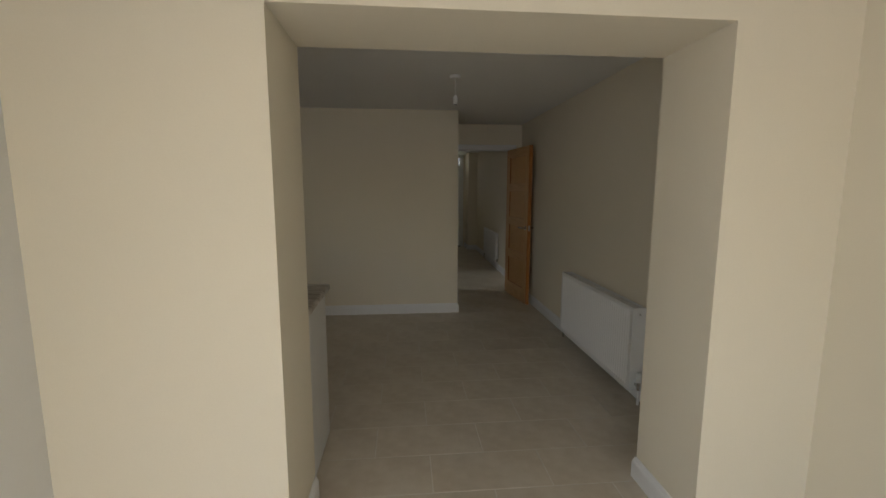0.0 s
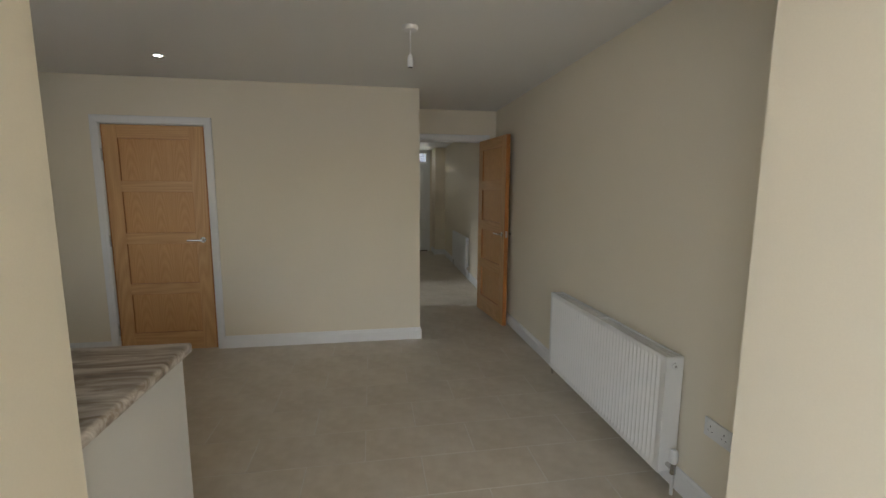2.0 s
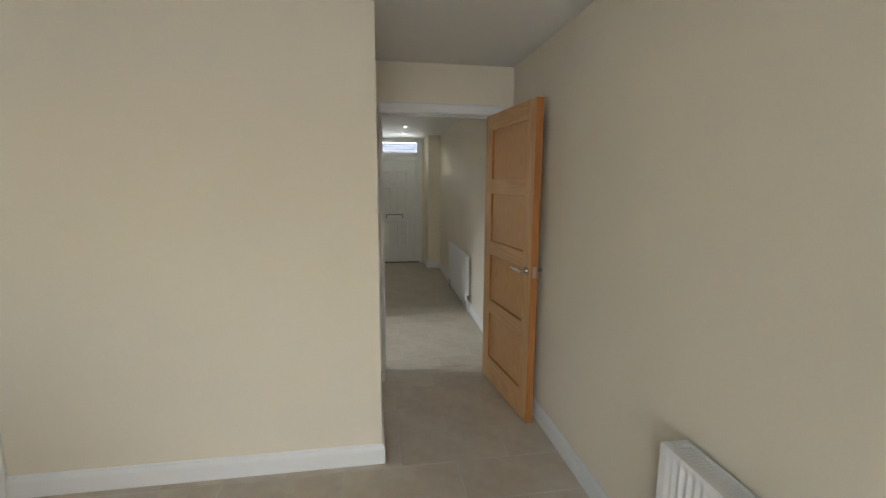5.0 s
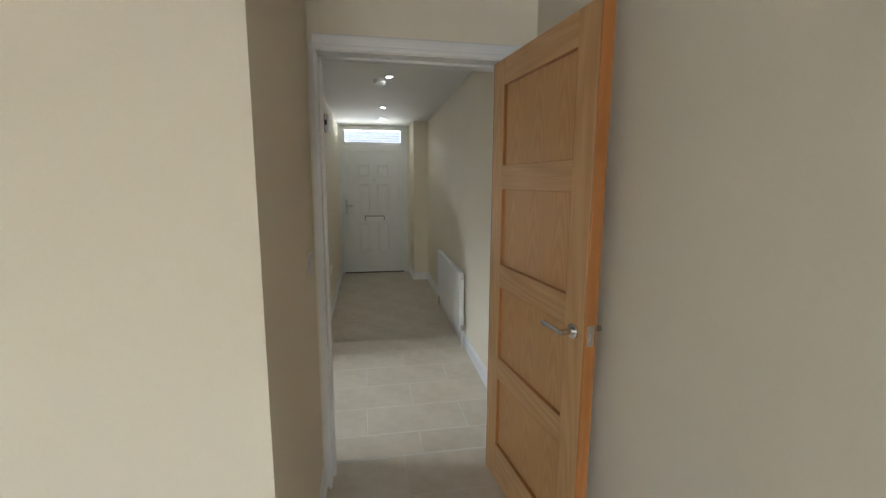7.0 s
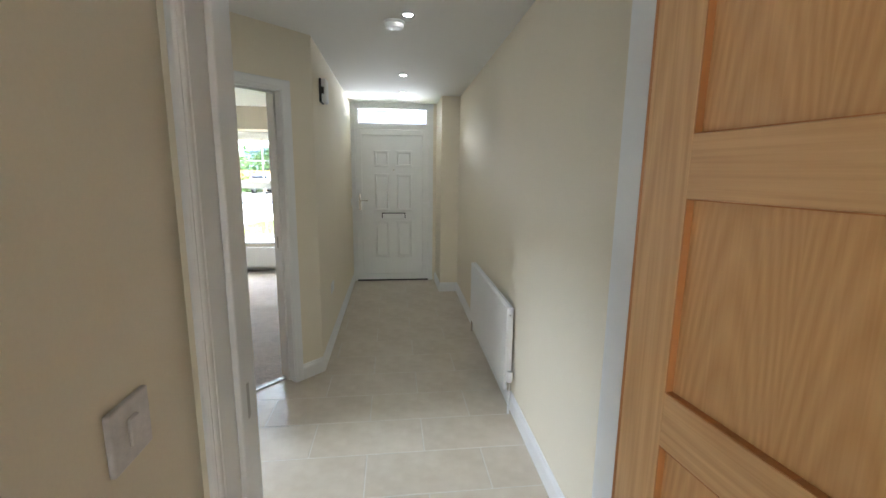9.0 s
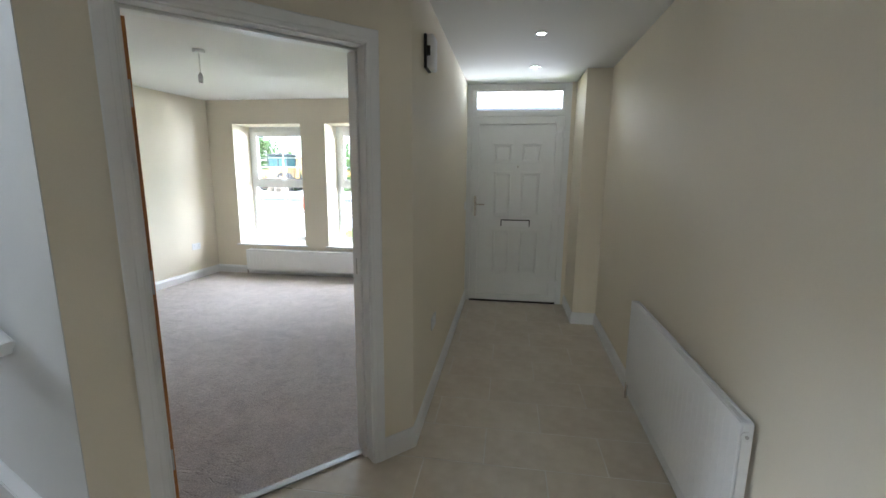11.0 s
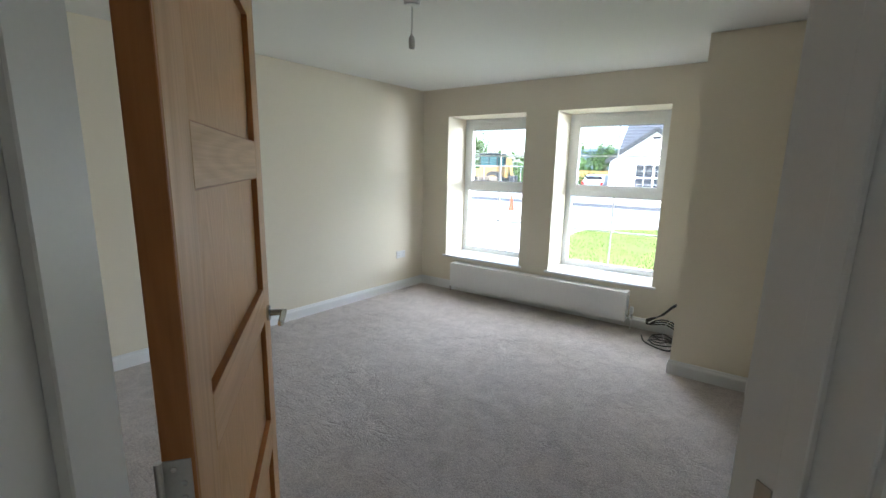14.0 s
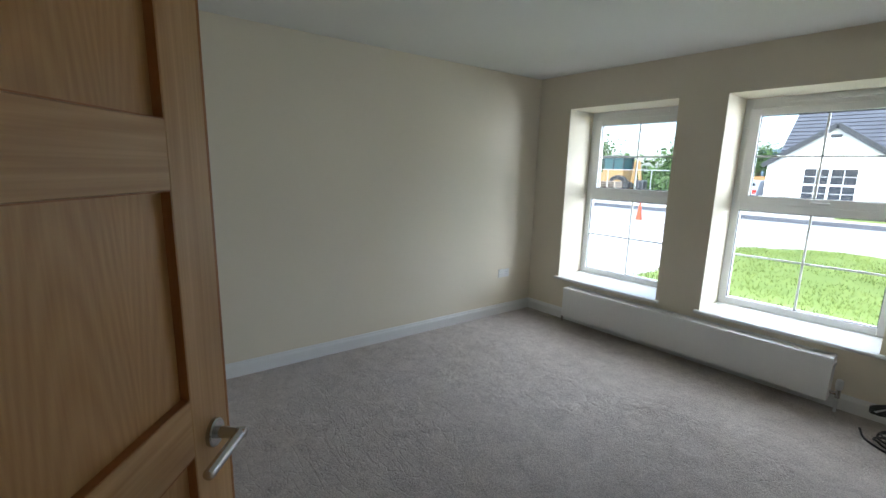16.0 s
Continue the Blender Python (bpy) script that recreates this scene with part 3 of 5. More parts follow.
def door_frame(name, m, W, depth, label, sides=(0, 1), strike=False, H=1.995, left=1.0):
    """Lining, stops and moulded architraves round an opening of width W: x across, y into the wall, z up."""
    f = empty(name, m, label, "door frame", "", "structure")
    for nm, lo, hi in (("lining", (-0.03, 0, 0), (0, depth, H)), ("lining", (W, 0, 0), (W + 0.03, depth, H)), ("lining", (-0.03, 0, H), (W + 0.03, depth, H + 0.03))):
        bm = bmesh.new()
        rounded(bm, (lo[0], lo[1] - 0.002, lo[2]), (hi[0], hi[1] + 0.002, hi[2]), 0.002, 1)
        part(nm, bm, M_TRIM, f)
    sy0 = depth * 0.36
    bm = bmesh.new()
    for lo, hi in (((0, sy0, 0), (0.013, sy0 + 0.034, H - 0.013)), ((W - 0.013, sy0, 0), (W, sy0 + 0.034, H - 0.013)), ((0, sy0, H - 0.013), (W, sy0 + 0.034, H))):
        rounded(bm, lo, hi, 0.002, 1)
    part("door_stop", bm, M_TRIM, f)
    prof = [(0.006, 0), (0.006, 0.010), (0.011, 0.013), (0.020, 0.0145), (0.026, 0.0140), (0.031, 0.0160), (0.048, 0.018), (0.060, 0.018), (0.066, 0.015), (0.066, 0)]
    for sd in sides:
        bm = bmesh.new()
        loc = Matrix.Identity(4)
        path = [(0, 0, 0), (0, 0, H), (W, 0, H), (W, 0, 0)]
        b2 = bmesh.new()
        sweep(b2, [(x, 0, z) for x, _, z in path], prof, up=Vector((0, -1, 0)))
        if sd:
            b2.transform(Matrix.Translation((0, depth, 0)) @ Matrix.Scale(-1, 4, (0, 1, 0)))
        if left != 1.0 and not sd:
            for v in b2.verts:
                if v.co.x < 0:
                    v.co.x *= left
        join(bm, b2)
        part("architrave", bm, M_TRIM, f)
    if strike:
        bm = bmesh.new()
        x = strike
        rounded(bm, (x - 0.0015, depth * 0.62, 0.965), (x + 0.0015, depth * 0.62 + 0.026, 1.045), 0.001, 1)
        part("strike_plate", bm, M_STEEL, f, "brushed steel strike plate")
    return f


# kitchen door, open against the long wall
door_frame("door_1", Matrix.Translation((KX0, DOORY0, 0)), KX1 - KX0, DOORY1 - DOORY0, "white painted frame of the kitchen doorway", strike=0.0015, H=2.035, left=0.25)
KH, KF = Vector((-0.134, -0.037)), Vector((-0.046, -0.827))
oak_door("kitchen_door", 0.795, Matrix.Translation((*KH, 0.006)) @ Matrix.Rotation(math.atan2((KF - KH).y, (KF - KH).x), 4, "Z"),
         "open four-panel light oak door with chrome lever handles", 0.99, 2.02, 0.19, 0.105)
# cupboard door, shut
door_frame("door_2", Matrix.Translation((LDX0 - 0.003, -1.065, 0)), LDX1 - LDX0 + 0.006, 0.125, "white painted frame of the cupboard doorway", sides=(0,))
oak_door("cupboard_door", LDX1 - LDX0, Matrix.Translation((LDX0, -1.041, 0.008)) @ Matrix.Scale(-1, 4, (0, 1, 0)), "closed four-panel light oak door with a chrome lever handle")
# living room door, open
door_frame("door_3", Matrix.Translation((*along(OPB), 0)) @ Matrix.Rotation(radians(45), 4, "Z"), OPB - OPA, WT, "white painted frame of the angled living room doorway", strike=OPB - OPA - 0.0015)
oak_door("living_room_door", 0.90, Matrix.Translation((*LIVING_HINGE, 0.014)) @ Matrix.Rotation(radians(LIVING_ANGLE), 4, "Z"), "open four-panel light oak door with chrome lever handles", 0.985, 2.0, 0.17, 0.105)


# ---- front door ----
def front_door():
    y = 5.045
    x0, x1, ztop = -1.155, -0.088, 2.375
    d = empty("front_door", Matrix.Translation((x0, y, 0)), "white panelled front door with fanlight, letter plate and lever handle", "front door")
    w = x1 - x0

    def bx(nm, lo, hi, mat=M_PVCDOOR, r=0.004, lab="", par=None):
        bm = bmesh.new()
        rounded(bm, lo, hi, r, 2)
        return part(nm, bm, mat, par or d, lab)
    bx("frame_jamb", (-0.015, 0, 0), (0.05, 0.07, ztop))
    bx("frame_jamb", (w - 0.05, 0, 0), (w + 0.012, 0.07, ztop))
    bx("frame_head", (0.05, 0, 2.315), (w - 0.05, 0.07, ztop))
    bx("transom", (0.05, 0, 2.045), (w - 0.05, 0.07, 2.095))
    bx("threshold", (0.05, -0.01, 0.0), (w - 0.05, 0.07, 0.018), M_BLACK, 0.003, "dark threshold weather seal")
    g0, g1 = 0.098, w - 0.083
    for lo, hi in (((0.05, 0.004, 2.095), (g0, 0.06, 2.315)), ((g1, 0.004, 2.095), (w - 0.05, 0.06, 2.315)), ((g0, 0.004, 2.295), (g1, 0.06, 2.315)), ((g0, 0.004, 2.095), (g1, 0.06, 2.112))):
        bx("glazing_bead", lo, hi, M_PVC, 0.003)
    bm = bmesh.new()
    box(bm, (g0 - 0.005, 0.028, 2.105), (g1 + 0.005, 0.034, 2.30))
    p = part("fanlight_pane", bm, M_GLASS, d, "clear glass fanlight")
    p.visible_shadow = False
    # leaf: outer frame and sunk panel sheet
    l0, l1, lz = 0.052, w - 0.052, 2.042
    leaf = bx("leaf", (l0 + 0.075, 0.012, 0.06), (l1 - 0.075, 0.05, 1.98))
    for lo, hi in (((l0, -0.006, 0.02), (l0 + 0.08, 0.055, lz)), ((l1 - 0.08, -0.006, 0.02), (l1, 0.055, lz)),
                   ((l0 + 0.08, -0.006, 1.965), (l1 - 0.08, 0.055, lz)), ((l0 + 0.08, -0.006, 0.02), (l1 - 0.08, 0.055, 0.10))):
        bx("leaf_frame", lo, hi, M_PVCDOOR, 0.006)
    for lo, hi in (((0.03, 0.0555, 0.018), (0.075, 0.075, 2.06)), ((w - 0.075, 0.0555, 0.018), (w - 0.03, 0.075, 2.06)), ((0.075, 0.0555, 2.025), (w - 0.075, 0.075, 2.06))):
        bx("weather_stop", lo, hi, M_PVCDOOR, 0.002)
    cols = ((0.300, 0.482), (0.596, 0.788))
    for z0, z1 in ((0.335, 0.826), (0.984, 1.457), (1.571, 1.758)):
        for a, b in cols:
            bm = bmesh.new()
            prof = [(0, 0), (0.004, 0.008), (0.012, 0.011), (0.02, 0.007), (0.026, 0)]
            sweep(bm, [(a, 0.012, z0), (b, 0.012, z0), (b, 0.012, z1), (a, 0.012, z1), (a, 0.012, z0)], prof, up=Vector((0, -1, 0)))
            part("panel_moulding", bm, M_PVCDOOR, leaf)
            for z in (z0 - 0.012, z1 - 0.006):
                bm = bmesh.new()
                rounded(bm, (a - 0.014, -0.004, z), (b + 0.014, 0.013, z + 0.018), 0.005, 2)
                part("panel_moulding", bm, M_PVCDOOR, leaf)
    lp = bx("letter_plate", (0.398, -0.002, 0.868), (0.693, 0.014, 0.934), M_PVC, 0.004, "white letter plate with a dark surround")
    for lo, hi in (((0.386, 0.0, 0.934), (0.705, 0.0125, 0.946)), ((0.386, 0.0, 0.872), (0.397, 0.0125, 0.934)), ((0.694, 0.0, 0.872), (0.705, 0.0125, 0.934))):
        bx("surround", lo, hi, M_BLACK, 0.002, "", lp)
    bm = bmesh.new()
    turned(bm, [(0.011, 0), (0.011, 0.006), (0.006, 0.007)], Matrix.Translation((0.55, 0.012, 1.52)) @ Matrix.Rotation(radians(90), 4, "X"), 16)
    part("peephole", bm, M_CHROME, d, "", True)
    hp = bx("handle_plate", (0.085, -0.014, 0.98), (0.112, -0.005, 1.20), M_CHROME, 0.004, "chrome lever handle plate")
    tube("lever", [(0.098, -0.012, 1.115), (0.098, -0.05, 1.115), (0.13, -0.055, 1.112), (0.205, -0.052, 1.11)], 0.008, M_CHROME, hp)
    for z in (0.24, 1.06, 1.86):
        hg = bx("hinge", (w - 0.066, -0.022, z - 0.045), (w - 0.034, -0.0005, z + 0.045), M_PVC, 0.004, "white flag hinge")
        bx("hinge_arm", (w - 0.13, -0.016, z + 0.002), (w - 0.066, -0.006, z + 0.03), M_PVC, 0.003, "", hg)
    return d


front_door()


# ---- windows ----
def window(name, x0, x1):
    """A white casement pair: top-hung sash over a fixed light, with glazing bars, set deep in the wall."""
    y, z0, z1, f = 6.19, WZ0, WZ1, 0.055
    w = x1 - x0
    o = empty(name, Matrix.Translation((x0, y, 0)), "white window with a top-hung sash over a fixed light and thin glazing bars", "window", "", "structure")

    def bx(nm, lo, hi, mat=M_PVC, r=0.004, lab="", par=None):
        bm = bmesh.new()
        rounded(bm, lo, hi, r, 2)
        return part(nm, bm, mat, par or o, lab)
    zt0, zt1 = 1.215, 1.285       # transom
    bx("window_frame", (0, 0, z0), (f, 0.07, z1))
    bx("window_frame", (w - f, 0, z0), (w, 0.07, z1))
    bx("window_frame", (f, 0, z1 - 0.085), (w - f, 0.07, z1))
    bx("window_frame", (f, 0, z0), (w - f, 0.07, z0 + 0.055))
    bx("transom", (f, 0, zt0), (w - f, 0.07, zt1))
    s0, s1, sz0, sz1, st = f - 0.012, w - f + 0.012, zt1 - 0.012, z1 - 0.075, 0.068
    sash = bx("sash", (s0, -0.012, sz0), (s0 + st, 0.05, sz1))
    bx("sash_stile", (s1 - st, -0.012, sz0), (s1, 0.05, sz1), par=sash)
    bx("sash_rail", (s0 + st, -0.012, sz1 - 0.055), (s1 - st, 0.05, sz1), par=sash)
    bx("sash_rail", (s0 + st, -0.012, sz0), (s1 - st, 0.05, sz0 + 0.06), par=sash)
    panes = ((s0 + st, sz0 + 0.06, s1 - st, sz1 - 0.055), (f, z0 + 0.055, w - f, zt0))
    for a, b, c, e in panes:
        bm = bmesh.new()
        box(bm, (a - 0.004, 0.022, b - 0.004), (c + 0.004, 0.027, e + 0.004))
        p = part("pane", bm, M_GLASS, o, "clear glass pane")
        p.visible_shadow = False
        bm = bmesh.new()
        for lo, hi in (((a, b), (a + 0.005, e)), ((c - 0.005, b), (c, e)), ((a + 0.005, b), (c - 0.005, b + 0.005)), ((a + 0.005, e - 0.006), (c - 0.005, e))):
            box(bm, (lo[0], 0.0135, lo[1]), (hi[0], 0.0215, hi[1]))
        part("gasket", bm, M_GASKET, o, "thin dark grey glazing gasket")
        bx("glazing_bar", ((a + c) / 2 - 0.007, 0.017, b), ((a + c) / 2 + 0.007, 0.032, e), M_PVC, 0.003)
        zm = (b + e) / 2
        bx("glazing_bar", (a, 0.0165, zm - 0.007), (c, 0.0325, zm + 0.007), M_PVC, 0.003)
    bx("trickle_vent", (w / 2 - 0.26, -0.012, z1 - 0.045), (w / 2 + 0.26, 0.001, z1 - 0.02), M_PVC, 0.004, "white slim trickle vent")
    hd = bx("handle", (w / 2 - 0.018, -0.024, sz0 + 0.018), (w / 2 + 0.018, -0.010, sz0 + 0.042), M_PLASTIC, 0.004, "white window handle")
    bx("lever", (w / 2 - 0.012, -0.042, sz0 + 0.022), (w / 2 + 0.10, -0.024, sz0 + 0.038), M_PLASTIC, 0.006, "", hd)
    bm = bmesh.new()
    rounded(bm, (x0 - 0.035, FRONT - 0.038, z0 - 0.024), (x1 + 0.035, FRONT - 0.0005, z0), 0.008, 3)
    box(bm, (x0 + 0.002, FRONT - 0.003, z0 - 0.0235), (x1 - 0.002, y + 0.01, z0 - 0.0005))
    tagged(part("window_sill", bm, M_TRIM), "white painted window board with a rounded nose", "window sill", "", "structure")
    bm = bmesh.new()
    rounded(bm, (x0 + 0.002, y + 0.07, z0 - 0.06), (x1 - 0.002, OUTER + 0.05, z0 - 0.026), 0.004, 1)
    tagged(part("outer_sill", bm, M_PVC), "pale outer window sill", "window sill", "", "structure")


window("window_1", *W1)
window("window_2", *W2)


# ---- radiators ----
def radiator(L, H, D, m, label, ribs=0, valve=1):
    """A panel radiator: length along x, face at y = -D, wall side at y = 0, foot at z = 0. valve: end of the valve, 1 or 0."""
    r = empty("radiator", m, label, "radiator")
    bm = bmesh.new()
    if ribs:
        # fluted face: rounded flutes between plain margins
        p, edge = (L - 0.06) / ribs, 0.03
        xs = [(0.0, 0.0), (edge - 0.004, 0.0)]
        for i in range(ribs):
            x = edge + i * p
            xs += [(x + p * k / 8, -0.0045 + 0.0045 * math.cos(2 * math.pi * k / 8)) for k in range(8)]
        xs += [(L, 0.0)]
        zs = ((0.0, 0), (0.022, 0), (0.036, 1), (H - 0.036, 1), (H - 0.022, 0), (H, 0))
        grid = [[bm.verts.new((x, -D - d * k, z)) for x, d in xs] for z, k in zs]
        for g0, g1 in zip(grid, grid[1:]):
            for i in range(len(xs) - 1):
                bm.faces.new((g0[i], g0[i + 1], g1[i + 1], g1[i]))
        part("front_panel", bm, M_RAD, r, "white enamelled fluted front panel", True)
        bm = bmesh.new()
        rounded(bm, (0.002, -D + 0.009, 0.01), (L - 0.002, -D + 0.018, H - 0.01), 0.002, 1)
        part("water_panel", bm, M_RAD, r)
    else:
        rounded(bm, (0, -D, 0), (L, -D + 0.012, H), 0.004, 2)
        fp = part("front_panel", bm, M_RAD, r, "plain white enamelled front panel", True)
        n = int(L / 0.05)
        for i in range(1, n):
            x = i * L / n
            bm = bmesh.new()
            box(bm, (x - 0.0012, -D - 0.0008, 0.03), (x + 0.0012, -D + 0.002, H - 0.03))
            part("flute", bm, M_RAD, fp)
    bm = bmesh.new()
    rounded(bm, (0.004, -0.026, 0.02), (L - 0.004, -0.016, H - 0.012), 0.003, 2)
    part("back_panel", bm, M_RAD, r)
    for x in (0.0, L - 0.0015):
        bm = bmesh.new()
        rounded(bm, (x - 0.0005, -D + 0.0125 if not ribs else -D + 0.0008, 0.006), (x + 0.002, -0.014, H - 0.003), 0.0008, 1)
        part("side_panel", bm, M_RAD, r)
    bm = bmesh.new()
    y0, y1 = -D + 0.014, -0.016
    if ribs:
        y0 = -D + 0.022
        rounded(bm, (0.002, -D + 0.0005, H - 0.016), (L - 0.002, y0, H + 0.001), 0.003, 2)
    else:
        box(bm, (0.004, y0 - 0.003, H - 0.010), (L - 0.004, y0 + 0.004, H))
    box(bm, (0.004, y1 - 0.004, H - 0.016), (L - 0.004, y1 + 0.002, H))
    for xa in (0.004, L / 2 - 0.012, L - 0.028):
        box(bm, (xa, y0 + 0.004, H - 0.012), (xa + 0.024, y1 - 0.004, H - 0.0005))
    n = int(L / 0.014)
    for i in range(n + 1):
        x = 0.004 + i * (L - 0.016) / n
        box(bm, (x, y0 + 0.004, H - 0.013), (x + 0.0118, y1 - 0.004, H - 0.009))
    part("top_grille", bm, M_RAD, r, "white slotted top grille")
    xe, sg = (L, 1) if valve else (0.0, -1)
    ym = (-D + 0.0) / 2 - 0.006
    bm = bmesh.new()
    rod(bm, (xe - sg * 0.004, ym, H - 0.045), (xe + sg * 0.006, ym, H - 0.045), 0.017, 20)
    c = part("bleed_cap", bm, M_PLASTIC, r, "white end cap", True)
    bm = bmesh.new()
    turned(bm, [(0.006, 0), (0.006, 0.003), (0.004, 0.004)], Matrix.Translation((xe + sg * 0.006, ym, H - 0.045)) @ Matrix.Rotation(radians(90 * sg), 4, "Y"), 12)
    part("bleed_screw", bm, M_STEEL, c)
    vx = xe + sg * 0.042
    bm = bmesh.new()
    rod(bm, (xe - sg * 0.004, ym, 0.045), (vx, ym, 0.045), 0.011, 14)
    rod(bm, (vx, ym, 0.02), (vx, ym, 0.075), 0.0135, 14)
    v = part("valve", bm, M_CHROME, r, "chrome valve body with a white thermostatic head", True)
    bm = bmesh.new()
    turned(bm, [(0.014, 0), (0.018, 0.006), (0.0195, 0.03), (0.0195, 0.05), (0.016, 0.066), (0.009, 0.07)], Matrix.Translation((vx, ym, 0.075)), 20)
    part("thermostatic_head", bm, M_PLASTIC, v, "", True)
    bm = bmesh.new()
    zf = -m.translation.z
    rod(bm, (vx, ym, zf + 0.002), (vx, ym, 0.03), 0.0085, 12)
    part("pipe", bm, M_PLASTIC, r, "white pipe tail", True)
    ox = -sg * 0.03 + (0 if valve else L)
    bm = bmesh.new()
    rod(bm, (ox + sg * 0.034, ym, 0.045), (ox, ym, 0.045), 0.011, 14)
    rod(bm, (ox, ym, zf + 0.002), (ox, ym, 0.065), 0.0085, 12)
    part("lockshield_valve", bm, M_CHROME, r, "", True)
    for x in (0.16, L - 0.16):
        bm = bmesh.new()
        rounded(bm, (x - 0.02, -0.017, 0.05), (x + 0.02, 0.0, H - 0.05), 0.002, 1)
        part("bracket", bm, M_RAD, r)
    return r


def on_east(x, y0, z):
    """Against a wall whose room lies towards -x; length runs towards -y."""
    return Matrix.Translation((x, y0, z)) @ Matrix.Rotation(radians(-90), 4, "Z")


radiator(1.33, 0.59, 0.108, on_east(XR, -2.08, 0.09), "white double panel radiator with a fluted face on the wall", ribs=39)
HW = math.degrees(math.atan2(XH1 - XH, OUTER - DOORY1))
radiator(1.36, 0.54, 0.058, Matrix.Translation((0.150, 2.995, 0.140)) @ Matrix.Rotation(radians(-90 - HW), 4, "Z"), "slim white flat panel radiator on the hall wall")
radiator(2.0, 0.285, 0.14, Matrix.Translation((-4.28, FRONT, 0.085)), "long low white radiator under the two windows")


# ---- small fixtures ----
def socket(m, label, double=True, mat=None, kind="socket"):
    """A faceplate: width along x, face towards -y."""
    w = 0.146 if double else 0.086
    bm = bmesh.new()
    rounded(bm, (-w / 2, -0.009, -0.043), (w / 2, 0, 0.043), 0.003, 2)
    o = tagged(part(kind, bm, mat or M_PLASTIC), label, kind.replace("_", " "))
    o.matrix_world = m
    if kind == "socket":
        for cx in ((-0.037, 0.037) if double else (0,)):
            bm = bmesh.new()
            for dx, dz, sw, sh in ((0, 0.012, 0.004, 0.008), (-0.011, -0.010, 0.006, 0.003), (0.011, -0.010, 0.006, 0.003)):
                box(bm, (cx + dx - sw / 2, -0.0096, dz - sh / 2), (cx + dx + sw / 2, -0.0085, dz + sh / 2))
            part("pin_hole", bm, M_BLACK, o)
            bm = bmesh.new()
            rounded(bm, (cx + (0.014 if cx >= 0 else -0.026), -0.0125, 0.018), (cx + (0.026 if cx >= 0 else -0.014), -0.008, 0.036), 0.002, 1)
            part("rocker", bm, M_PLASTIC, o)
    else:
        bm = bmesh.new()
        rounded(bm, (-0.011, -0.0135, -0.02), (0.011, -0.008, 0.02), 0.002, 1)
        part("rocker", bm, mat or M_PLASTIC, o)
    return o


FACE_WEST = Matrix.Rotation(radians(-90), 4, "Z")     # faces -x
FACE_EAST = Matrix.Rotation(radians(90), 4, "Z")      # faces +x
socket(Matrix.Translation((XR, -3.632, 0.42)) @ FACE_WEST, "white double socket on the cream wall beside the radiator")
socket(Matrix.Translation((-0.985, -0.262, 1.155)) @ FACE_EAST, "single light switch still under protective film", False, M_FILM, "light_switch")
socket(Matrix.Translation((-1.16, 4.90, 1.10)) @ FACE_EAST, "small white light switch beside the front door", False, None, "light_switch")
socket(Matrix.Translation((-1.16, 2.91, 0.495)) @ FACE_EAST, "white double socket low on the hall wall")
wd = (LW0 - LW1).normalized()
ls = LW1 + wd * (5.40 - LW1.y) / wd.y
socket(Matrix.Translation((*ls, 0.44)) @ Matrix.Rotation(math.atan2(wd.y, wd.x), 4, "Z"), "white double socket on the living room wall")


def pendant(x, y, drop):
    p = empty("pendant_light", Matrix.Translation((x, y, CEIL)), "bare white pendant lampholder on a short flex", "pendant light")
    bm = bmesh.new()
    turned(bm, [(0.046, 0.0), (0.046, -0.012), (0.040, -0.022), (0.012, -0.026)], Matrix.Identity(4), 28)
    part("ceiling_rose", bm, M_PLASTIC, p, "", True)
    tube("flex", [(0, 0, -0.024), (0.0015, 0, -drop * 0.5), (0, 0, -drop + 0.05)], 0.0032, M_PLASTIC, p)
    bm = bmesh.new()
    turned(bm, [(0.008, -drop + 0.062), (0.015, -drop + 0.05), (0.018, -drop + 0.03), (0.018, -drop + 0.014), (0.0165, -drop + 0.012)], Matrix.Identity(4), 20)
    h = part("lampholder", bm, M_PLASTIC, p, "", True)
    bm = bmesh.new()
    turned(bm, [(0.0165, -drop + 0.0118), (0.0168, -drop - 0.004), (0.015, -drop - 0.008)], Matrix.Identity(4), 20)
    part("skirt_ring", bm, M_PLASTIC, h, "", True)
    bm = bmesh.new()
    turned(bm, [(0.0135, -drop - 0.0078), (0.0135, -drop - 0.0088)], Matrix.Identity(4), 16)
    part("socket_mouth", bm, M_BLACK, h)
    return p


pendant(-1.20, -2.56, 0.215)
pendant(-3.12, 3.49, 0.235)


def downlight(x, y):
    o = empty("downlight", Matrix.Translation((x, y, CEIL)), "small recessed downlight with a chrome rim", "downlight", "ceiling downlights")
    bm = bmesh.new()
    n = 32
    rings = [[bm.verts.new((r * math.cos(2 * math.pi * i / n), r * math.sin(2 * math.pi * i / n), z)) for i in range(n)] for r, z in ((0.043, 0.0), (0.042, -0.005), (0.033, -0.006), (0.0245, -0.001))]
    for r0, r1 in zip(rings, rings[1:]):
        for i in range(n):
            bm.faces.new((r0[i], r0[(i + 1) % n], r1[(i + 1) % n], r1[i]))
    part("rim", bm, M_STEEL, o, "", True)
    bm = bmesh.new()
    turned(bm, [(0.0255, -0.0008), (0.024, -0.002), (0.02, -0.0025)], Matrix.Identity(4), 28)
    part("lens", bm, M_LED, o, "glowing white lamp lens")


for x, y in ((-0.53, 1.83), (-0.515, 3.40), (-0.50, 4.34), (-2.89, -1.71)):
    downlight(x, y)


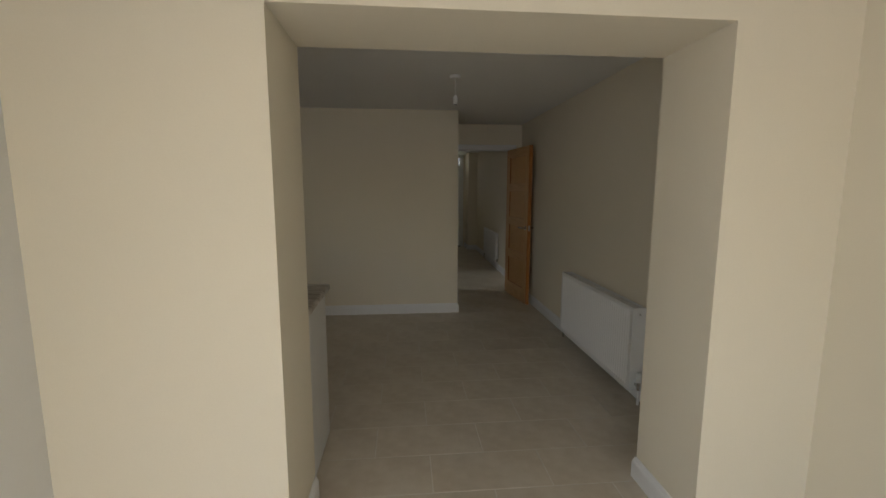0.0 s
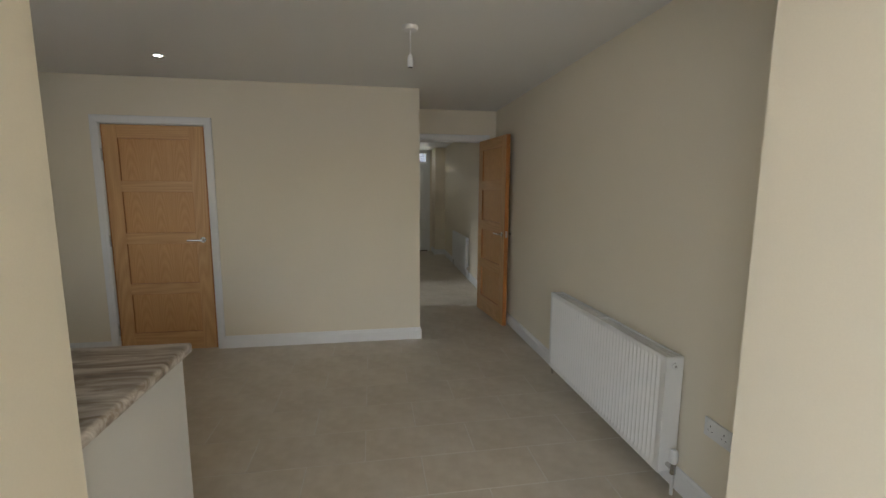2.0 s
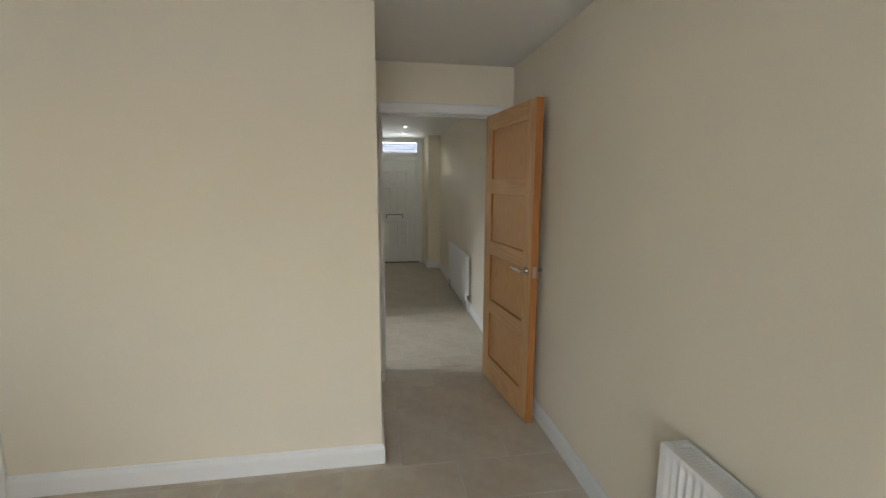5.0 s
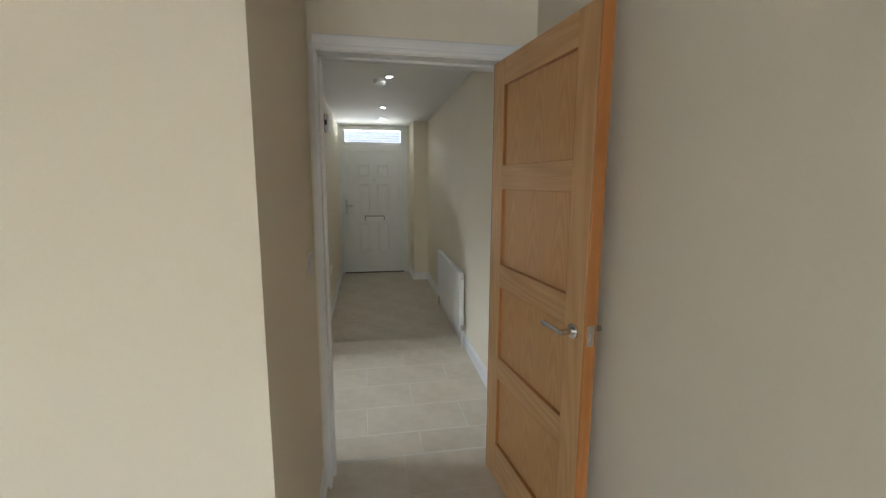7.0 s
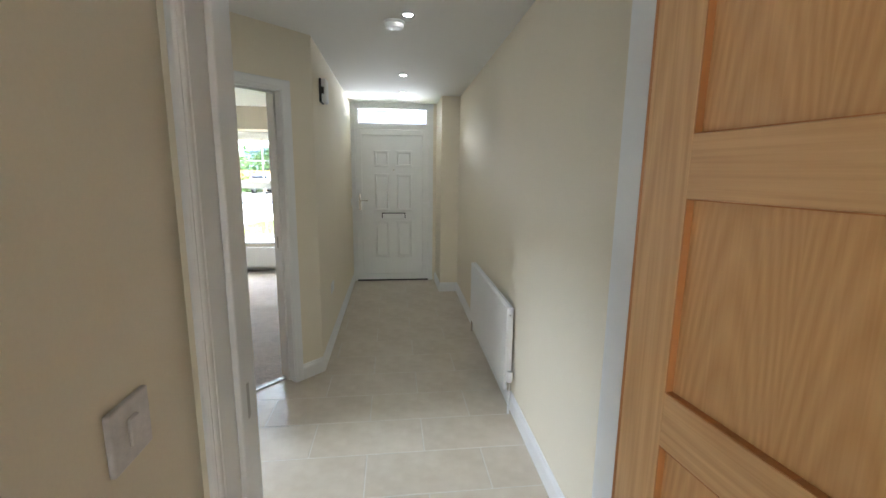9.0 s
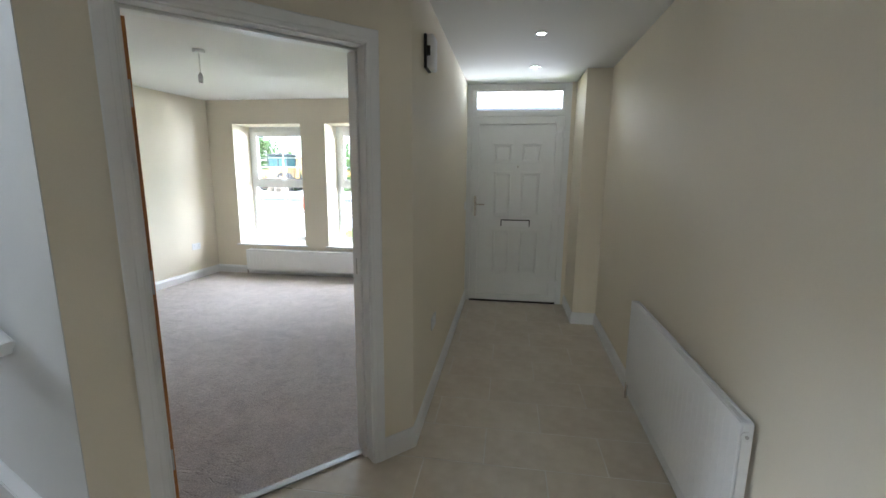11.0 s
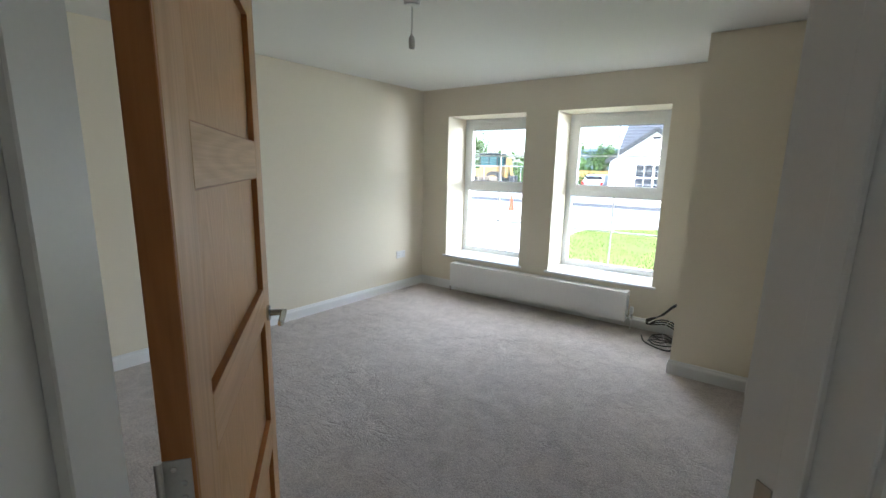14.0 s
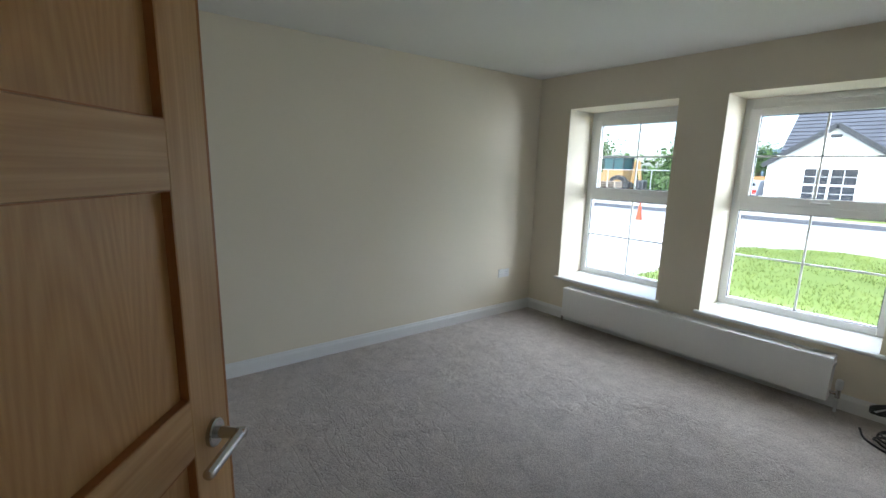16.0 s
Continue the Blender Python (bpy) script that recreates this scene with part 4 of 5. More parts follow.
def smoke_alarm(x, y):
    o = empty("smoke_alarm", Matrix.Translation((x, y, CEIL)), "round white ceiling smoke alarm", "smoke alarm")
    bm = bmesh.new()
    turned(bm, [(0.062, 0), (0.062, -0.010), (0.057, -0.012)], Matrix.Identity(4), 32)
    part("base", bm, M_PLASTIC, o, "", True)
    bm = bmesh.new()
    turned(bm, [(0.056, -0.0122), (0.056, -0.026), (0.048, -0.036), (0.02, -0.038)], Matrix.Identity(4), 32)
    part("cover", bm, M_PLASTIC, o, "", True)


smoke_alarm(-0.607, 1.96)
smoke_alarm(-2.27, 2.96)

# chime box on the hall wall
ch = empty("door_chime", Matrix.Translation((-1.16, 2.66, 2.085)), "white wall chime box with a dark side on the hall wall", "door chime")
bm = bmesh.new()
rounded(bm, (0.016, -0.065, -0.085), (0.052, 0.065, 0.085), 0.012, 3)
part("cover", bm, M_PLASTIC, ch, "", True)
bm = bmesh.new()
rounded(bm, (0.0, -0.068, -0.085), (0.0155, 0.068, 0.085), 0.004, 2)
part("backplate", bm, M_BLACK, ch, "black backplate")
bm = bmesh.new()
rounded(bm, (0.0158, -0.0672, -0.025), (0.036, -0.0645, 0.025), 0.001, 1)
part("side_grille", bm, M_BLACK, ch, "black side grille")

# ---- kitchen units ----
wt = empty("base_cabinet", Matrix.Translation((-2.090, -4.17, 0)), "pale grey kitchen base cabinet with a plain end panel", "kitchen cabinet")
bm = bmesh.new()
rounded(bm, (-0.018, 0.0, 0.0), (0.0, 0.575, 0.885), 0.001, 1)
part("end_panel", bm, M_CAB, wt)
bm = bmesh.new()
box(bm, (-2.05, 0.0, 0.15), (-0.0185, 0.555, 0.884))
part("carcass", bm, M_CAB, wt)
bm = bmesh.new()
box(bm, (-2.05, 0.0, 0.0), (-0.0185, 0.50, 0.149))
part("plinth", bm, M_CAB, wt)
for i in range(4):
    bm = bmesh.new()
    rounded(bm, (-0.022 - 0.5 * (i + 1), 0.556, 0.155), (-0.026 - 0.5 * i, 0.574, 0.875), 0.002, 1)
    dr = part("cabinet_door", bm, M_CAB, wt)
    tube("handle", [(-0.08 - 0.5 * i, 0.574, 0.82), (-0.08 - 0.5 * i, 0.60, 0.82), (-0.08 - 0.5 * i, 0.60, 0.70), (-0.08 - 0.5 * i, 0.574, 0.70)], 0.005, M_STEEL, dr)
bm = bmesh.new()
rounded(bm, (-4.76, -4.169, 0.886), (-2.063, -3.57, 0.924), 0.012, 3)
tagged(part("worktop", bm, M_MARBLE, None, "", True), "brown and cream veined laminate worktop on the base cabinet", "worktop")

for k, (y0, y1) in enumerate(((-1.67, -1.07), (-2.275, -1.675), (-2.88, -2.28))):
    tu = empty("tall_cabinet", Matrix.Translation((-4.769, y0, 0)), "pale grey tall kitchen cabinet with dark bar handles", "kitchen cabinet", "tall kitchen cabinets")
    bm = bmesh.new()
    box(bm, (0, 0, 0.12), (0.575, y1 - y0, 2.15))
    part("carcass", bm, M_CAB, tu)
    bm = bmesh.new()
    box(bm, (0, 0, 0), (0.53, y1 - y0, 0.1195))
    part("plinth", bm, M_CAB, tu)
    for z0, z1 in ((0.125, 1.28), (1.285, 2.145)):
        bm = bmesh.new()
        rounded(bm, (0.576, 0.003, z0), (0.595, y1 - y0 - 0.003, z1), 0.002, 1)
        for a, b, c, e in ((0.0, z0, 0.06, z1), (y1 - y0 - 0.066, z0, y1 - y0 - 0.006, z1), (0.06, z0, y1 - y0 - 0.066, z0 + 0.07), (0.06, z1 - 0.07, y1 - y0 - 0.066, z1)):
            rounded(bm, (0.5945, a + 0.003, b), (0.602, c + 0.003, e), 0.002, 1)
        dr = part("cabinet_door", bm, M_CAB, tu)
        zz = 1.12 if z0 < 1 else 1.42
        tube("handle", [(0.602, 0.05, zz), (0.635, 0.05, zz), (0.635, 0.05, zz + 0.13), (0.602, 0.05, zz + 0.13)], 0.006, M_BLACK, dr, "black bar handle")


# ---- stairs ----
SM = Matrix(((SD.x, SN.x, 0, S0.x), (SD.y, SN.y, 0, S0.y), (0, 0, 1, 0), (0, 0, 0, 1)))   # x up the flight, y into the wall
st = empty("staircase", SM, "carpeted staircase rising beside a white wall string", "staircase", "", "structure")
RISE, GO, FIRST = 0.19, 0.25, 0.15
for i in range(10):
    bm = bmesh.new()
    x = FIRST + i * GO
    rounded(bm, (x, -0.86, i * RISE + 0.001 if i == 0 else i * RISE - 0.02), (x + GO + 0.02, -0.052, (i + 1) * RISE - 0.045), 0.006, 1)
    rounded(bm, (x - 0.025, -0.86, (i + 1) * RISE - 0.044), (x + GO + 0.02, -0.052, (i + 1) * RISE), 0.018, 3)
    part("step", bm, M_CARPET, st, "greige carpeted step", True)
for y0, y1 in ((-0.051, -0.001), (-0.891, -0.861)):
    bm = bmesh.new()
    ang = RISE / GO
    x0, x1 = FIRST - 0.12, FIRST + 10 * GO
    pts = [(x0, 0.0), (FIRST + 0.3, 0.0), (x1, (x1 - FIRST - 0.3) * ang), (x1, (x1 - FIRST) * ang + 0.26), (x0, (x0 - FIRST) * ang + 0.26)]
    va = [bm.verts.new((x, y0, z)) for x, z in pts]
    vb = [bm.verts.new((x, y1, z)) for x, z in pts]
    bm.faces.new(va)
    bm.faces.new(vb[::-1])
    for i in range(len(pts)):
        j = (i + 1) % len(pts)
        bm.faces.new((va[i], va[j], vb[j], vb[i]))
    bmesh.ops.bevel(bm, geom=[e for e in bm.edges if abs(e.verts[0].co.y - e.verts[1].co.y) < 1e-5], offset=0.004, segments=2, affect="EDGES")
    part("string", bm, M_TRIM, st, "white painted wall string")
hr = empty("handrail", SM, "white painted wall handrail on steel brackets beside the stairs", "handrail")
bm = bmesh.new()
RX, RZ = RAIL
prof = [(-0.03, -0.03), (-0.032, -0.022), (-0.027, -0.018), (-0.027, 0.008), (-0.022, 0.020), (-0.010, 0.027), (0.010, 0.027), (0.022, 0.020), (0.027, 0.008), (0.027, -0.018), (0.032, -0.022), (0.03, -0.03)]
dv = Vector((GO, 0, RISE)).normalized()
upv = Vector((-dv.z, 0, dv.x))
ends = [[bm.verts.new(Vector((RX, -0.052, RZ)) + dv * L + Vector((0, a * 1.12, 0)) + upv * b * 1.2) for a, b in prof] for L in (0.0, 3.4)]
for i in range(len(prof)):
    j = (i + 1) % len(prof)
    bm.faces.new((ends[0][i], ends[0][j], ends[1][j], ends[1][i]))
bm.faces.new(ends[0])
bm.faces.new(ends[1][::-1])
part("rail", bm, M_TRIM, hr, "", True)
for L in (0.22, 1.5, 3.0):
    p = Vector((RX, -0.052, RZ)) + dv * L
    b = tube("bracket", [(p.x, -0.0, p.z - 0.09), (p.x, -0.035, p.z - 0.085), (p.x, -0.052, p.z - 0.06), (p.x, -0.052, p.z - 0.03)], 0.006, M_STEEL, hr, "steel wall bracket")
    bm = bmesh.new()
    turned(bm, [(0.028, 0), (0.028, 0.004), (0.022, 0.006)], Matrix.Translation((p.x, 0.0, p.z - 0.09)) @ Matrix.Rotation(radians(90), 4, "X"), 16)
    part("wall_plate", bm, M_STEEL, b, "", True)

# ---- cables in the living room corner ----
cb = empty("coiled_cables", Matrix.Translation((-1.80, 5.40, 0)), "black coiled aerial cables hanging from the boxed-in corner", "cables")
for k in range(3):
    tube("cable", [(0.0, 0.02 + 0.03 * k, 0.43 - 0.015 * k), (-0.07, 0.05 + 0.015 * k, 0.38 - 0.01 * k), (-0.15, 0.08 + 0.015 * k, 0.28 - 0.008 * k), (-0.25, 0.11, 0.19 + 0.012 * k), (-0.275, 0.13, 0.165 + 0.01 * k),
                   (-0.25, 0.12, 0.160), (-0.20, 0.10, 0.205 - 0.016 * k), (-0.13, 0.08, 0.235 - 0.020 * k), (-0.06, 0.06, 0.230 - 0.022 * k), (0.0, 0.04, 0.19 - 0.02 * k)], 0.0058, M_CABLE, cb)
loop = []
for i in range(37):
    a = i / 12 * 2 * math.pi
    loop.append((-0.125 + (0.115 - 0.001 * i) * math.cos(a), 0.07 + 0.085 * math.sin(a), 0.017 + 0.0020 * i + (0.012 if i % 5 == 2 else 0)))
tube("cable", loop, 0.0060, M_CABLE, cb)
tube("cable", [(-0.30, 0.12, 0.045), (-0.265, 0.06, 0.017), (-0.17, -0.02, 0.016), (-0.06, -0.05, 0.016), (-0.015, -0.05, 0.06), (-0.005, -0.04, 0.12)], 0.0060, M_CABLE, cb)
tube("cable", [(0.0, -0.05, 0.30), (-0.09, 0.02, 0.24), (-0.12, 0.04, 0.12), (-0.075, 0.0, 0.03), (-0.02, -0.06, 0.017)], 0.003, M_PLASTIC, cb, "thin white cable")
for z0, z1, d in ((0.12, 0.34, 0.026), (0.45, 0.535, 0.022)):
    bm = bmesh.new()
    rounded(bm, (-d, -0.10, z0), (-0.0005, -0.015, z1), 0.004, 2)
    tagged(part("blank_plate", bm, M_PLASTIC), "white cover plate on the boxed-in corner", "cover plate").matrix_world = Matrix.Translation((-1.80, 5.36, 0))

# ---- tiles ----
TILES = {}


def tile_mesh(w, d):
    key = (round(w, 3), round(d, 3))
    if key not in TILES:
        bm = bmesh.new()
        h, r = 0.0, 0.0018
        lo = [bm.verts.new(v) for v in ((0, 0, -0.008), (w, 0, -0.008), (w, d, -0.008), (0, d, -0.008))]
        mid = [bm.verts.new(v) for v in ((0, 0, h - r), (w, 0, h - r), (w, d, h - r), (0, d, h - r))]
        hi = [bm.verts.new(v) for v in ((r, r, h), (w - r, r, h), (w - r, d - r, h), (r, d - r, h))]
        bm.faces.new(hi)
        for a, b in ((lo, mid), (mid, hi)):
            for i in range(4):
                j = (i + 1) % 4
                bm.faces.new((a[i], a[j], b[j], b[i]))
        TILES[key] = finish("tile", bm, M_TILE)
    return TILES[key]


def lay(parent, region, y_joint, pitch_y, x_even, pitch_x, skip=None, gap=0.005):
    x0, y0, x1, y1 = region
    j0 = math.floor((y0 - y_joint) / pitch_y)
    j = j0
    while y_joint + j * pitch_y < y1:
        ya, yb = max(y0, y_joint + j * pitch_y + gap / 2), min(y1, y_joint + (j + 1) * pitch_y - gap / 2)
        xs = x_even + (pitch_x / 2 if j % 2 else 0)
        i = math.floor((x0 - xs) / pitch_x)
        while xs + i * pitch_x < x1:
            xa, xb = max(x0, xs + i * pitch_x + gap / 2), min(x1, xs + (i + 1) * pitch_x - gap / 2)
            if xb - xa > 0.02 and yb - ya > 0.02 and not (skip and skip(xa, ya, xb, yb)):
                t = new("tile", tile_mesh(xb - xa, yb - ya))
                t.location = (xa, ya, 0)
                t.parent = parent
            i += 1
        j += 1


lay(floor_kitchen, (-4.2, -4.9, XR + 0.01, 0.118), -2.352, 0.3075, -0.882, 0.61, gap=0.0032)
lay(floor_hall, (-2.7, 0.122, 0.24, 5.07), 0.648, 0.3145, -0.468, 0.615,
    skip=lambda xa, ya, xb, yb: (xb < -1.22) if ya > 2.31 else (Vector((xb, ya)) - E0).dot(N) > 0.10)

# ---- outside ----
M_GROUND = material("pale_dusty_ground", (0.40, 0.38, 0.35), 0.95, var=0.15, scale=0.3, fine=8, bump=0.02)
M_PAVE = material("pale_concrete_paving", (0.46, 0.45, 0.43), 0.9, var=0.08, scale=0.8, fine=20, bump=0.004)
M_ROAD = material("worn_asphalt", (0.34, 0.335, 0.325), 0.9, var=0.15, scale=0.5, fine=40, bump=0.006)
M_TAR = material("shaded_asphalt", (0.06, 0.06, 0.065), 0.85, var=0.15, scale=0.7, fine=40, bump=0.006)
M_KERB = material("concrete_kerb", (0.40, 0.39, 0.37), 0.9, var=0.08, scale=2, fine=30, bump=0.003)
M_LAWN = material("mown_grass", (0.15, 0.19, 0.05), 0.9, var=0.2, scale=1.6, fine=30, bump=0.03, spec=0.2, tint=(0.115, 0.155, 0.036))
M_RENDER = material("white_render", (0.80, 0.80, 0.78), 0.9, var=0.02, scale=1.0, fine=60, bump=0.004)
M_SLATE = material("slate_roof_tile", (0.072, 0.076, 0.09), 0.6, var=0.15, scale=2, fine=30, bump=0.004)
M_DARKTRIM = material("dark_bargeboard", (0.03, 0.032, 0.036), 0.45, var=0.08, scale=3, fine=40, bump=0.0)
M_DARKGLASS = material("dark_window_glass", (0.03, 0.035, 0.045), 0.08, var=0.1, scale=1, fine=5, bump=0.0)
M_LEAF = material("green_foliage", (0.06, 0.105, 0.03), 0.75, var=0.3, scale=0.8, fine=6, bump=0.0, spec=0.2)
M_BARK = material("brown_bark", (0.10, 0.075, 0.05), 0.95, var=0.2, scale=5, fine=30, bump=0.02)
M_YELLOW = material("site_yellow_paint", (0.30, 0.19, 0.07), 0.45, var=0.1, scale=2, fine=20, bump=0.0)
M_RUBBER = material("tyre_rubber", (0.025, 0.025, 0.025), 0.85, var=0.1, scale=6, fine=40, bump=0.003)
M_TEAL = material("tinted_cab_glass", (0.04, 0.09, 0.10), 0.1, var=0.1, scale=1, fine=5, bump=0.0)
M_TIMBER = material("new_timber", (0.42, 0.22, 0.08), 0.8, var=0.15, scale=3, fine=40, bump=0.003)
M_PALLET = material("weathered_pallet_wood", (0.33, 0.27, 0.21), 0.9, var=0.15, scale=3, fine=40, bump=0.003)
M_ORANGE = material("orange_plastic", (0.62, 0.06, 0.02), 0.45, var=0.05, scale=4, fine=30, bump=0.0)
M_SILVER = material("silver_car_paint", (0.45, 0.46, 0.48), 0.28, 0.6, var=0.02, scale=3, fine=60, bump=0.0)
M_RED = material("red_lamp_lens", (0.45, 0.02, 0.015), 0.25, var=0.05, scale=8, fine=40, bump=0.0)
M_GALV = material("galvanised_tube", (0.5, 0.51, 0.52), 0.45, 0.8, var=0.06, scale=6, fine=40, bump=0.0)
M_BLUE = material("blue_grey_cladding", (0.12, 0.17, 0.24), 0.6, var=0.08, scale=1, fine=20, bump=0.0)
GZ = -0.32

bm = bmesh.new()
box(bm, (-400, -400, GZ - 0.5), (400, 400, GZ))
structure("ground", bm, M_GROUND, "pale dusty open ground reaching the horizon", "ground")
bm = bmesh.new()
box(bm, (-60, 18.0, GZ - 0.02), (60, 23.4, GZ + 0.004))
structure("road", bm, M_ROAD, "pale dusty unfinished estate road", "road")
# far strip of asphalt, coloured darker for the shade on it
bm = bmesh.new()
box(bm, (-60, 23.402, GZ - 0.02), (60, 25.598, GZ + 0.009))
structure("road_edge", bm, M_TAR, "dark asphalt strip along the far side of the road, shade put into its colour", "road")
for nm, y0, y1 in (("pavement", 16.1, 17.86), ("pavement", 25.75, 26.2)):
    bm = bmesh.new()
    box(bm, (-60, y0, GZ - 0.02), (60, y1, GZ + 0.055))
    structure(nm, bm, M_PAVE, "pale concrete footway beside the road", "pavement")
for y0, y1 in ((17.862, 17.998), (25.602, 25.748)):
    bm = bmesh.new()
    rounded(bm, (-60, y0, GZ - 0.02), (60, y1, GZ + 0.075), 0.02, 2)
    structure("kerb", bm, M_KERB, "pale concrete kerb along the road", "kerb")
bm = bmesh.new()
box(bm, (-13.5, OUTER, GZ - 0.02), (-5.44, 16.09, GZ + 0.012))
structure("driveway", bm, M_PAVE, "pale concrete driveway beside the lawn", "driveway")

# front lawn with a rounded corner, and its blades
bm = bmesh.new()
NX, NY = 46, 52
LX0, LX1, LY0, LY1 = -5.42, 4.5, 6.75, 16.25


def lawn_far(x):
    d = max(0.0, 2.2 - (x - LX0))
    return LY1 - 0.35 - (2.2 - math.sqrt(max(0.0, 2.2 ** 2 - d ** 2)) if d > 0 else 0.0) * 0.95


def lawn_z(x, y):
    return GZ + 0.06 + 0.05 * noise.noise(Vector((x * 0.7, y * 0.7, 0))) + 0.018 * noise.noise(Vector((x * 3.1, y * 3.1, 4)))


grid = []
for i in range(NX + 1):
    x = LX0 + (LX1 - LX0) * i / NX
    col = []
    for j in range(NY + 1):
        y = LY0 + (lawn_far(x) - LY0) * j / NY
        edge = i in (0, NX) or j in (0, NY)
        col.append(bm.verts.new((x, y, GZ - 0.01 if edge else lawn_z(x, y))))
    grid.append(col)
for a, b in zip(grid, grid[1:]):
    for j in range(NY):
        bm.faces.new((a[j], b[j], b[j + 1], a[j + 1]))
structure("lawn", bm, M_LAWN, "bright green mown front lawn", "lawn")
rg = random.Random(3)
verts, faces = [], []
for _ in range(16000):
    x = rg.uniform(LX0 + 0.12, 0.6)
    y = rg.uniform(LY0 + 0.1, lawn_far(x) - 0.12)
    if noise.noise(Vector((x * 1.3, y * 1.3, 9))) < rg.uniform(-0.7, 0.25):
        continue
    z, a, h = lawn_z(x, y) - 0.005, rg.uniform(0, math.pi), rg.uniform(0.025, 0.07)
    dx, dy, lean = 0.012 * math.cos(a), 0.012 * math.sin(a), rg.uniform(-0.03, 0.03)
    k = len(verts)
    verts += [(x - dx, y - dy, z), (x + dx, y + dy, z), (x + lean, y + lean * 0.6, z + h)]
    faces.append((k, k + 1, k + 2))
me = bpy.data.meshes.new("grass_blades")
me.from_pydata(verts, [], faces)
me.materials.append(M_LAWN)
tagged(new("grass_blades", me), "short bright green grass blades on the lawn", "grass", "", "stuff")


def verge():
    bm = bmesh.new()
    box(bm, (-5.3, 26.22, GZ - 0.02), (14, 31.2, GZ + 0.06))
    structure("verge", bm, M_LAWN, "green grass verge before the house opposite", "lawn")


verge()


# house opposite
def roof_courses(parent, origin, ax, up, L, S, n):
    """Courses of roof tiles: each a thin overlapping board along ax, laid up the slope."""
    nrm = Vector(ax).cross(Vector(up)).normalized()
    if nrm.z < 0:
        nrm = -nrm
    st_ = S / n
    for i in range(n):
        bm = bmesh.new()
        o = Vector(origin) + Vector(up) * (i * st_)
        vs = []
        for a in (0, L):
            for u_, h in ((-0.03, 0.0), (st_ + 0.01, -0.0), (st_ + 0.01, 0.02), (-0.03, 0.065)):
                vs.append(bm.verts.new(o + Vector(ax) * a + Vector(up) * u_ + nrm * h))
        for f in ((0, 1, 2, 3), (7, 6, 5, 4), (0, 4, 5, 1), (1, 5, 6, 2), (2, 6, 7, 3), (3, 7, 4, 0)):
            bm.faces.new([vs[k] for k in f])
        part("tile_course", bm, M_SLATE, parent)


